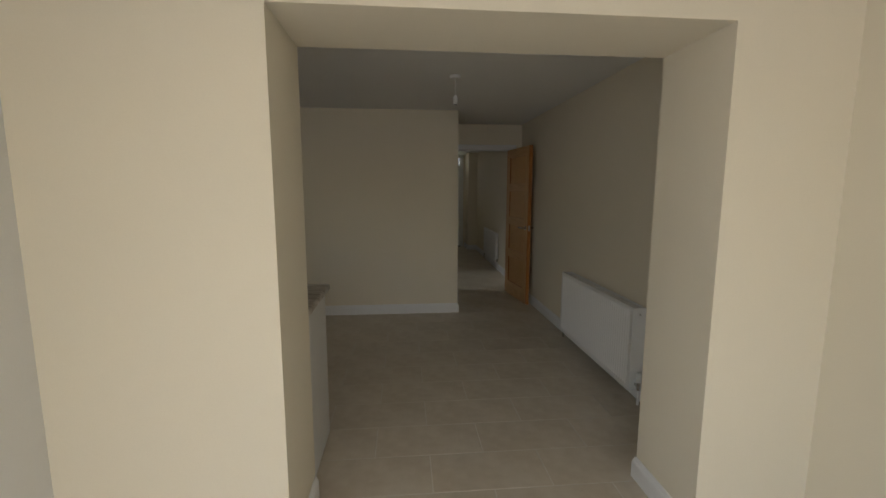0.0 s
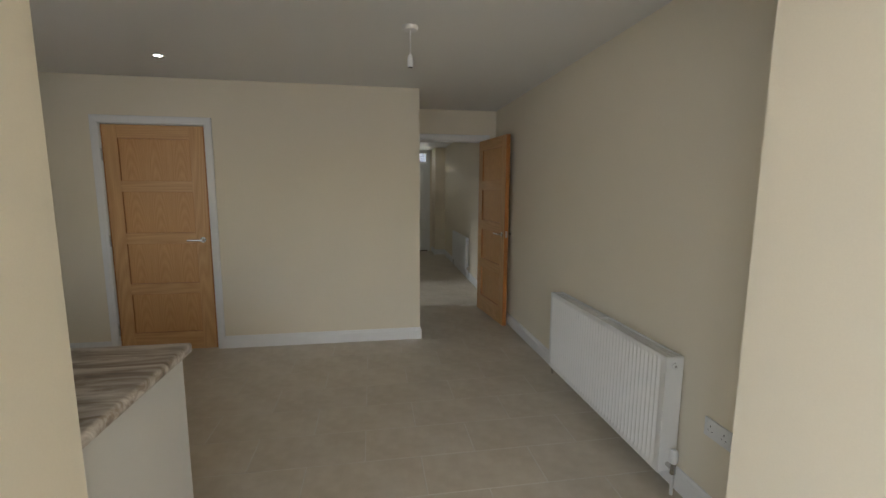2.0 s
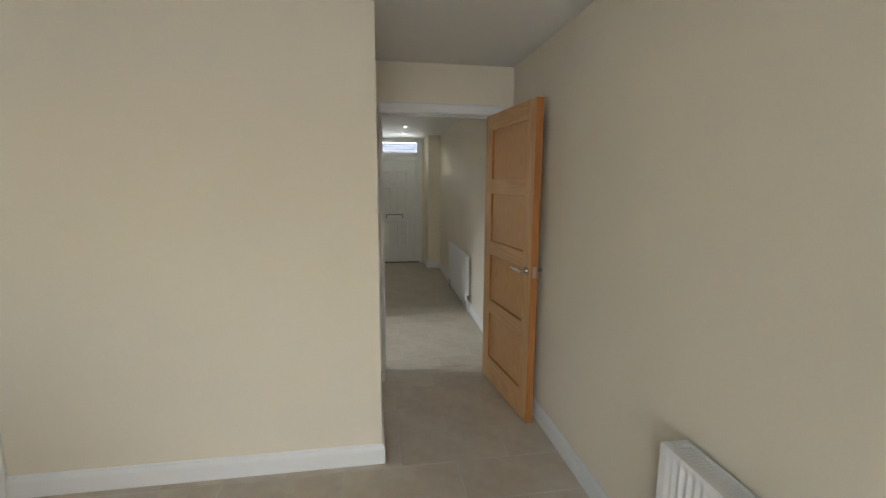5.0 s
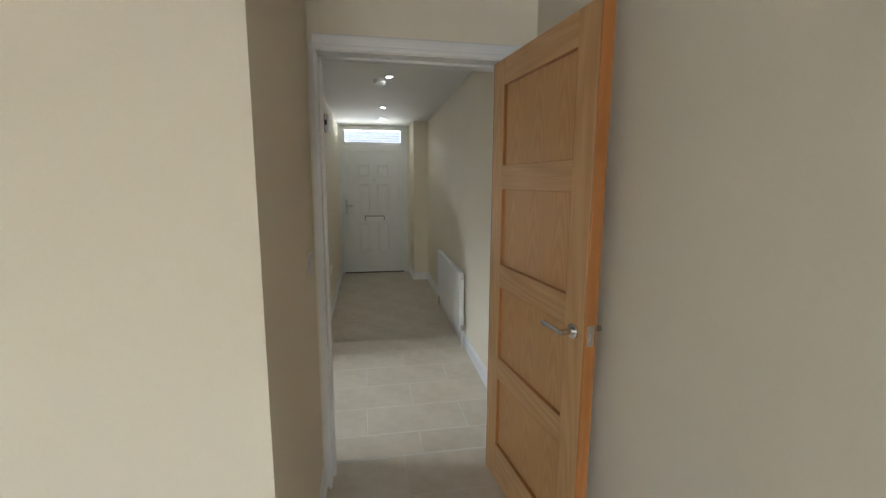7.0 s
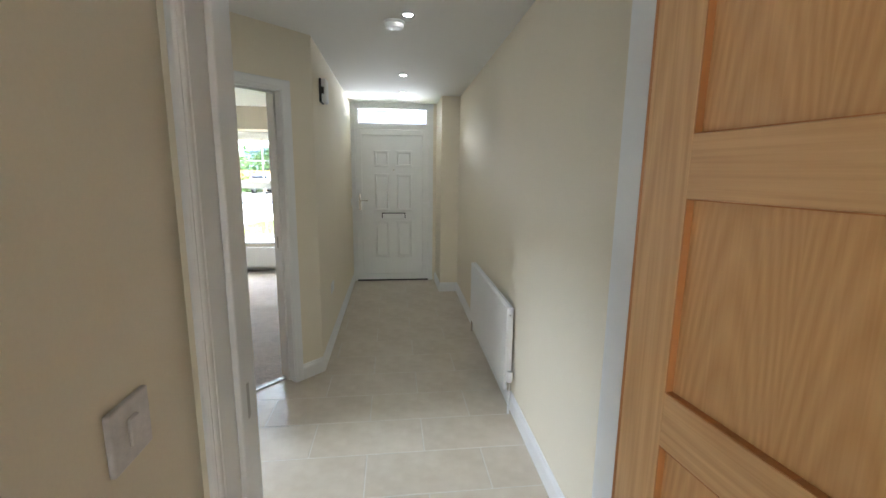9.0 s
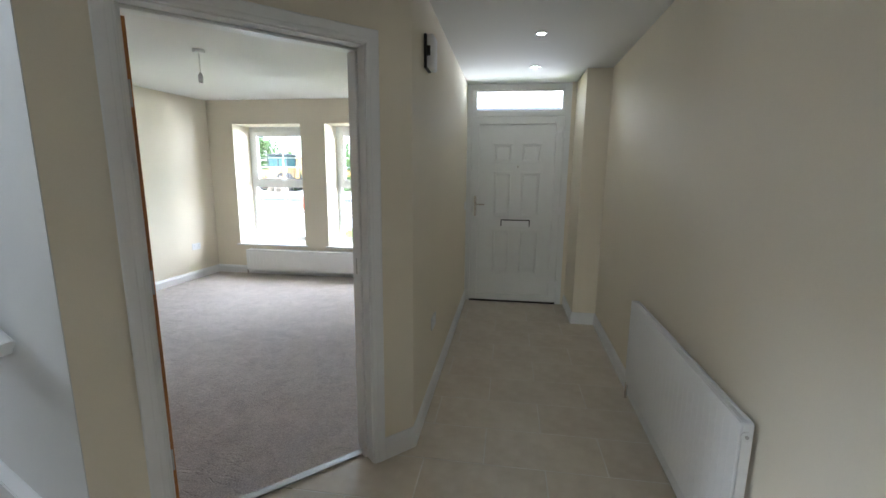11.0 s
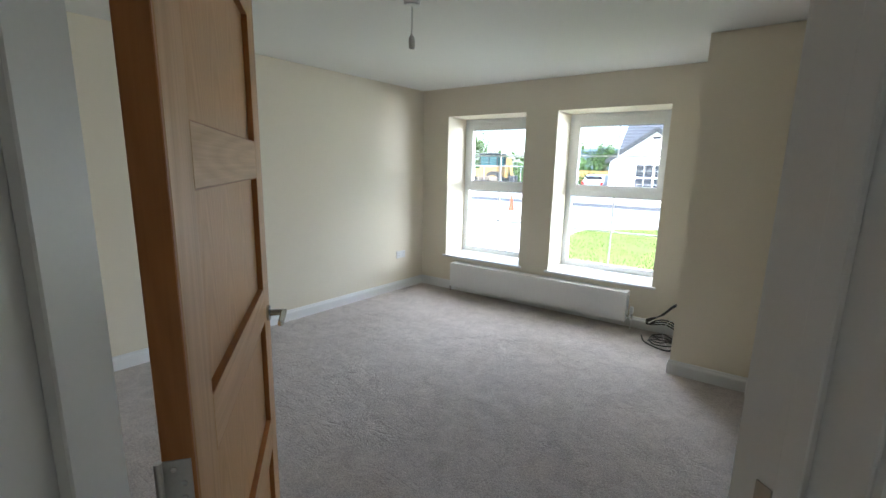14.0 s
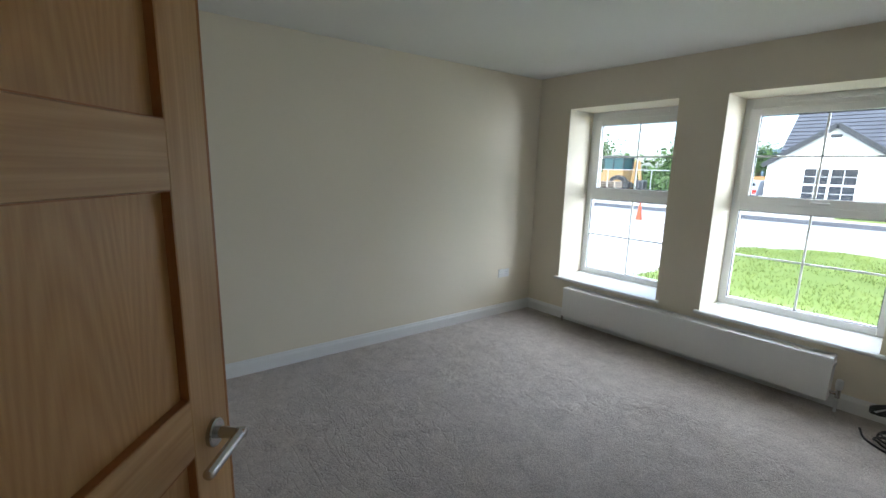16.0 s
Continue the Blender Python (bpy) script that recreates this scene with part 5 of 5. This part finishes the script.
def house():
    h = empty("house", Matrix.Translation((0, 0, GZ)), "white rendered bungalow with a slate roof and a front gable", "house")
    yf, ym = 32.0, 33.2
    ax, hw, ez, az = -6.48, 2.72, 2.55, 4.44
    bm = bmesh.new()
    pts = [(ax - hw, 0), (ax + hw, 0), (ax + hw, ez), (ax, az), (ax - hw, ez)]
    va = [bm.verts.new((x, yf, z)) for x, z in pts]
    vb = [bm.verts.new((x, yf + 4.5, z)) for x, z in pts]
    bm.faces.new(va)
    bm.faces.new(vb[::-1])
    for i in range(5):
        bm.faces.new((va[i], va[(i + 1) % 5], vb[(i + 1) % 5], vb[i]))
    part("gable_wall", bm, M_RENDER, h)
    bm = bmesh.new()
    prism(bm, rect(-8.65, ym, 5.5, ym + 8), 0, 3.2)
    part("wall", bm, M_RENDER, h)
    bm = bmesh.new()
    e0 = [(ym - 0.3, 3.2), (ym + 4.2, 6.95), (ym + 8.3, 3.2)]
    va = [bm.verts.new((-8.8, y, z)) for y, z in e0]
    vb = [bm.verts.new((5.6, y, z)) for y, z in e0]
    bm.faces.new(va)
    bm.faces.new(vb[::-1])
    for i in range(3):
        bm.faces.new((va[i], va[(i + 1) % 3], vb[(i + 1) % 3], vb[i]))
    roof = part("roof", bm, M_SLATE, h)
    S = math.hypot(4.5, 3.75)
    roof_courses(roof, (-8.88, ym - 0.3, 3.23), (1, 0, 0), (0, 4.5 / S, 3.75 / S), 14.55, S, 17)
    for sg in (-1, 1):
        S2 = math.hypot(hw + 0.25, az - ez + 0.18)
        bm = bmesh.new()
        m = Matrix.Translation((ax, yf - 0.22, az + 0.02)) @ Matrix.Rotation(math.atan2(-(az - ez), hw) if sg > 0 else math.atan2(az - ez, hw) , 4, Vector((0, -1, 0)) if sg > 0 else Vector((0, -1, 0)))
        L = math.hypot(hw, az - ez) + 0.3
        a0, a1 = (0, L) if sg > 0 else (-L, 0)
        rounded(bm, (a0, 0, -0.16), (a1, 0.06, 0.10), 0.01, 1, m)
        part("bargeboard", bm, M_DARKTRIM, h, "dark bargeboard")
        bm = bmesh.new()
        rounded(bm, (a0, 0.062, 0.0), (a1, 4.4, 0.10), 0.01, 1, m)
        part("gable_roof", bm, M_SLATE, h)
    bm = bmesh.new()
    rounded(bm, (ax - 0.22, yf - 0.05, 3.82), (ax + 0.22, yf - 0.002, 3.98), 0.02, 1)
    part("gable_vent", bm, M_DARKTRIM, h)
    wx0, wx1, wz0, wz1 = -7.56, -5.35, 0.52, 2.27
    bm = bmesh.new()
    box(bm, (wx0, yf - 0.012, wz0), (wx1, yf - 0.004, wz1))
    w = part("window", bm, M_DARKGLASS, h, "dark window with white bars")
    xs = [wx0 + (wx1 - wx0) * k / 4 for k in range(5)]
    for k, x in enumerate(xs):
        t = 0.05 if k in (0, 2, 4) else 0.009
        bm = bmesh.new()
        rounded(bm, (x - t, yf - 0.06, wz0), (x + t, yf - 0.013, wz1), 0.006, 1)
        part("window_bar", bm, M_PVC, w)
    for k in range(5):
        z = wz0 + (wz1 - wz0) * k / 4
        t = 0.045 if k in (0, 2, 4) else 0.009
        bm = bmesh.new()
        rounded(bm, (wx0, yf - 0.055, z - t), (wx1, yf - 0.0135, z + t), 0.006, 1)
        part("window_bar", bm, M_PVC, w)
    for x0 in (-2.6, 1.6):
        bm = bmesh.new()
        box(bm, (x0, ym - 0.012, 1.0), (x0 + 1.8, ym - 0.004, 2.3))
        w = part("window", bm, M_DARKGLASS, h, "dark window with white bars")
        bm = bmesh.new()
        for a, b, c, d in ((0, 1.0, 0.08, 2.3), (1.72, 1.0, 1.8, 2.3), (0.08, 1.0, 1.72, 1.08), (0.08, 2.22, 1.72, 2.3), (0.86, 1.08, 0.94, 2.22)):
            box(bm, (x0 + a, ym - 0.06, b), (x0 + c, ym - 0.013, d))
        part("window_frame", bm, M_PVC, w)


house()


def wheel(parent, m, r, w, hub):
    """A wheel turning about the y axis of m."""
    bm = bmesh.new()
    turned(bm, [(r * 0.62, -w / 2), (r * 0.93, -w / 2), (r, -w * 0.35), (r, w * 0.35), (r * 0.93, w / 2), (r * 0.62, w / 2)], m @ Matrix.Rotation(radians(90), 4, "X"), 28)
    t = part("tyre", bm, M_RUBBER, parent, "black rubber tyre", True)
    bm = bmesh.new()
    turned(bm, [(r * 0.25, -w * 0.52), (r * 0.58, -w * 0.52), (r * 0.61, -w * 0.44), (r * 0.61, w * 0.44), (r * 0.58, w * 0.52), (r * 0.25, w * 0.52)], m @ Matrix.Rotation(radians(90), 4, "X"), 24)
    part("rim", bm, hub, t, "", True)


def car():
    c = empty("car", Matrix.Translation((-10.35, 35.6, GZ)) @ Matrix.Rotation(radians(78), 4, "Z"), "silver hatchback car parked beside the house", "car")
    prof = [(-1.95, 0.35), (-1.98, 0.75), (-1.85, 0.95), (-1.5, 1.42), (-1.2, 1.5), (0.1, 1.5), (0.5, 1.42), (1.05, 0.98), (1.8, 0.85), (1.95, 0.6), (1.92, 0.35)]
    bm = bmesh.new()
    sides = []
    for y, f in ((-0.86, 0.0), (-0.80, 0.03), (0.80, 0.03), (0.86, 0.0)):
        sides.append([bm.verts.new((x, y * (1 - 0.16 * max(0, z - 0.9) / 0.6), z + (0.02 if f else 0))) for x, z in prof])
    for a, b in zip(sides, sides[1:]):
        for i in range(len(prof)):
            j = (i + 1) % len(prof)
            bm.faces.new((a[i], a[j], b[j], b[i]))
    bm.faces.new(sides[0][::-1])
    bm.faces.new(sides[-1])
    part("body", bm, M_SILVER, c, "", True)
    bm = bmesh.new()
    m = Matrix.Translation((-1.69, 0, 1.2)) @ Matrix.Rotation(radians(-37), 4, "Y")
    rounded(bm, (-0.02, -0.62, -0.2), (0.012, 0.62, 0.22), 0.01, 1, m)
    part("rear_window", bm, M_DARKGLASS, c, "dark rear window")
    for sg in (-1, 1):
        bm = bmesh.new()
        rounded(bm, (-1.15, sg * 0.80 - 0.02, 0.98), (0.45, sg * 0.80 + 0.02, 1.36), 0.02, 1)
        part("side_window", bm, M_DARKGLASS, c)
        bm = bmesh.new()
        rounded(bm, (-1.99, sg * 0.72 - 0.11, 0.70), (-1.86, sg * 0.72 + 0.11, 0.98), 0.03, 2)
        part("tail_light", bm, M_RED, c, "red tail light")
        for x in (-1.25, 1.25):
            wheel(c, Matrix.Translation((x, sg * 0.78, 0.31)), 0.31, 0.2, M_GALV)
    bm = bmesh.new()
    rounded(bm, (-2.02, -0.8, 0.38), (-1.93, 0.8, 0.62), 0.03, 2)
    part("rear_bumper", bm, M_SILVER, c)
    bm = bmesh.new()
    rounded(bm, (-2.025, -0.26, 0.66), (-1.965, 0.26, 0.78), 0.005, 1)
    part("number_plate", bm, M_PVC, c)


car()


def digger():
    d = empty("backhoe_digger", Matrix.Translation((-19.6, 34.5, GZ)), "yellow wheeled backhoe digger parked on bare ground", "digger")

    def bx(nm, lo, hi, mat, lab="", r=0.05):
        bm = bmesh.new()
        rounded(bm, lo, hi, r, 2)
        return part(nm, bm, mat, d, lab)
    bx("chassis", (-2.4, -0.5, 0.7), (1.5, 0.5, 1.1), M_BLACK)
    bx("bonnet", (-2.5, -0.5, 1.1), (-0.7, 0.5, 1.75), M_YELLOW, "yellow bonnet")
    cab = bx("cab", (-0.7, -0.75, 1.1), (1.0, 0.75, 2.0), M_YELLOW)
    bx("cab_roof", (-0.75, -0.8, 2.92), (1.05, 0.8, 3.05), M_DARKTRIM)
    bm = bmesh.new()
    box(bm, (-0.62, -0.7, 2.0), (0.92, 0.7, 2.92))
    part("cab_glass", bm, M_TEAL, d, "teal tinted cab glass")
    for x in (-0.68, 0.15, 0.96):
        for y in (-0.74, 0.74):
            bx("cab_post", (x - 0.04, y - 0.04, 2.0), (x + 0.04, y + 0.04, 2.92), M_DARKTRIM, "", 0.01)
    for sg in (-1, 1):
        wheel(d, Matrix.Translation((0.75, sg * 0.85, 0.8)), 0.8, 0.45, M_YELLOW)
        wheel(d, Matrix.Translation((-2.0, sg * 0.8, 0.5)), 0.5, 0.35, M_YELLOW)
        bm = bmesh.new()
        rounded(bm, (-3.9, sg * 0.62 - 0.07, -0.1), (-1.0, sg * 0.62 + 0.07, 0.15), 0.03, 1, Matrix.Translation((-0.1, 0, 1.55)) @ Matrix.Rotation(radians(-17), 4, "Y"))
        part("loader_arm", bm, M_YELLOW, d)
    bx("bucket", (-4.6, -1.1, 0.1), (-3.7, 1.1, 0.85), M_YELLOW, "yellow front bucket", 0.12)
    for lo, hi, m in (((0, -0.14, -0.15), (1.7, 0.14, 0.15), Matrix.Translation((1.45, 0, 1.0)) @ Matrix.Rotation(radians(-84), 4, "Y")),
                      ((0, -0.11, -0.12), (1.5, 0.11, 0.12), Matrix.Translation((1.75, 0, 2.7)) @ Matrix.Rotation(radians(80), 4, "Y"))):
        bm = bmesh.new()
        rounded(bm, lo, hi, 0.04, 1, m)
        part("boom", bm, M_YELLOW, d)
    bx("rear_bucket", (1.85, -0.35, 0.5), (2.45, 0.35, 1.25), M_DARKTRIM, "", 0.1)


digger()

ps = empty("pallet_stack", Matrix.Translation((-18.2, 31.4, GZ)), "stack of weathered wooden pallets", "pallets")
for i in range(8):
    bm = bmesh.new()
    z = i * 0.145
    for k in range(5):
        box(bm, (-0.6, -0.5 + k * 0.22, z + 0.115), (0.6, -0.38 + k * 0.22, z + 0.14))
    for x in (-0.55, 0, 0.55):
        box(bm, (x - 0.05, -0.5, z), (x + 0.05, 0.5, z + 0.115))
    part("pallet", bm, M_PALLET, ps)

cn = empty("traffic_cone", Matrix.Translation((-9.60, 18.2, GZ + 0.004)), "orange plastic traffic cone on the road", "traffic cone")
bm = bmesh.new()
rounded(bm, (-0.2, -0.2, 0), (0.2, 0.2, 0.05), 0.02, 2)
part("base", bm, M_ORANGE, cn)
bm = bmesh.new()
turned(bm, [(0.13, 0.05), (0.105, 0.18), (0.055, 0.50), (0.032, 0.70), (0.024, 0.72)], Matrix.Identity(4), 24)
part("cone", bm, M_ORANGE, cn, "", True)

fe = empty("site_fence", Matrix.Translation((0, 29.3, GZ)), "galvanised mesh site fence panels", "fence")
for i in range(6):
    x = -26.0 + i * 2.9
    for y in (0,):
        bm = bmesh.new()
        rod(bm, (x, y, 0), (x, y, 2.0), 0.025, 8)
        part("post", bm, M_GALV, fe, "", True)
    if i < 5:
        bm = bmesh.new()
        rod(bm, (x, 0, 1.98), (x + 2.9, 0, 1.98), 0.022, 8)
        rod(bm, (x, 0, 0.15), (x + 2.9, 0, 0.15), 0.022, 8)
        for k in range(1, 12):
            box(bm, (x + k * 0.24 - 0.003, -0.003, 0.15), (x + k * 0.24 + 0.003, 0.003, 1.98))
        part("mesh_panel", bm, M_GALV, fe)
tf = empty("timber_fence", Matrix.Translation((0, 38.0, GZ)), "new orange-brown timber garden fence", "fence")
for i in range(34):
    bm = bmesh.new()
    x = -15.2 + i * 0.16
    box(bm, (x, -0.012, 0.02), (x + 0.15, 0.012, 1.75 + 0.01 * (i % 3)))
    part("board", bm, M_TIMBER, tf)
bm = bmesh.new()
box(bm, (-22, 66, GZ), (-14, 74, 4.2))
prism(bm, rect(-22.4, 65.6, -13.6, 74.4), 4.2, 4.6)
tagged(part("distant_building", bm, M_BLUE), "blue-grey clad building far behind the fence", "building")


def tree(x, y, h, seed, label):
    r = random.Random(seed)
    t = empty("tree", Matrix.Translation((x, y, GZ)), label, "tree")
    bm = bmesh.new()
    rod(bm, (0, 0, 0), (0.05, 0.02, h * 0.5), 0.035 * h, 10, 0.018 * h)
    tips = []
    for k in range(7):
        a, z = k * 2.4 + r.uniform(-0.3, 0.3), h * r.uniform(0.22, 0.48)
        e = Vector((math.cos(a) * h * 0.26, math.sin(a) * h * 0.26, z + h * r.uniform(0.15, 0.32)))
        rod(bm, (0.03, 0.01, z), e, 0.014 * h, 7, 0.005 * h)
        tips.append(e)
    tips.append(Vector((0, 0, h * 0.82)))
    part("trunk", bm, M_BARK, t, "", True)
    vs, fs = [], []
    for e in tips:
        for _ in range(260):
            p = e + Vector((r.gauss(0, 0.11) * h, r.gauss(0, 0.11) * h, r.gauss(0, 0.075) * h))
            u_ = Vector((r.gauss(0, 1), r.gauss(0, 1), r.gauss(0, 1))).normalized()
            v_ = u_.orthogonal().normalized()
            s = 0.028 * h * r.uniform(0.6, 1.3)
            k = len(vs)
            vs += [p - u_ * s, p + v_ * s * 0.5, p + u_ * s, p - v_ * s * 0.5]
            fs.append((k, k + 1, k + 2, k + 3))
    me = bpy.data.meshes.new("crown")
    me.from_pydata(vs, [], fs)
    me.materials.append(M_LEAF)
    new("crown", me).parent = t


for x, y, h, sd in ((-24.5, 44, 3.8, 1), (-28.5, 42, 4.4, 2), (-20.5, 48, 3.6, 3), (-17.5, 44, 3.4, 4), (-31, 46, 4.6, 5), (-16.0, 42, 3.6, 6), (-14.2, 50, 5.0, 7), (-32.4, 50, 7.4, 8), (-18.2, 44, 5.2, 9)):
    tree(x, y, h, sd, "leafy green tree beyond the building site")

rg = random.Random(11)
vs, fs = [], []
for _ in range(9000):
    x = rg.uniform(-75, 45)
    y = 58 + rg.gauss(0, 2.0)
    z = GZ + abs(rg.gauss(0, 1.0)) * (1.0 + 0.7 * noise.noise(Vector((x * 0.16, 0, 0)))) * 1.5
    u_ = Vector((rg.gauss(0, 1), rg.gauss(0, 1), rg.gauss(0, 1))).normalized()
    v_ = u_.orthogonal().normalized()
    s = rg.uniform(0.25, 0.55)
    k = len(vs)
    p = Vector((x, y, z))
    vs += [p - u_ * s, p + v_ * s * 0.6, p + u_ * s, p - v_ * s * 0.6]
    fs.append((k, k + 1, k + 2, k + 3))
for _ in range(2500):
    x = rg.uniform(-19, -11.5)
    y = 37 + rg.gauss(0, 0.8)
    z = GZ + abs(rg.gauss(0, 0.7))
    u_ = Vector((rg.gauss(0, 1), rg.gauss(0, 1), rg.gauss(0, 1))).normalized()
    v_ = u_.orthogonal().normalized()
    s = rg.uniform(0.08, 0.2)
    k = len(vs)
    p = Vector((x, y, z))
    vs += [p - u_ * s, p + v_ * s * 0.6, p + u_ * s, p - v_ * s * 0.6]
    fs.append((k, k + 1, k + 2, k + 3))
me = bpy.data.meshes.new("far_hedgerow")
me.from_pydata(vs, [], fs)
me.materials.append(M_LEAF)
tagged(new("far_hedgerow", me), "uneven green hedgerow and scrub in the distance", "hedge", "", "stuff")
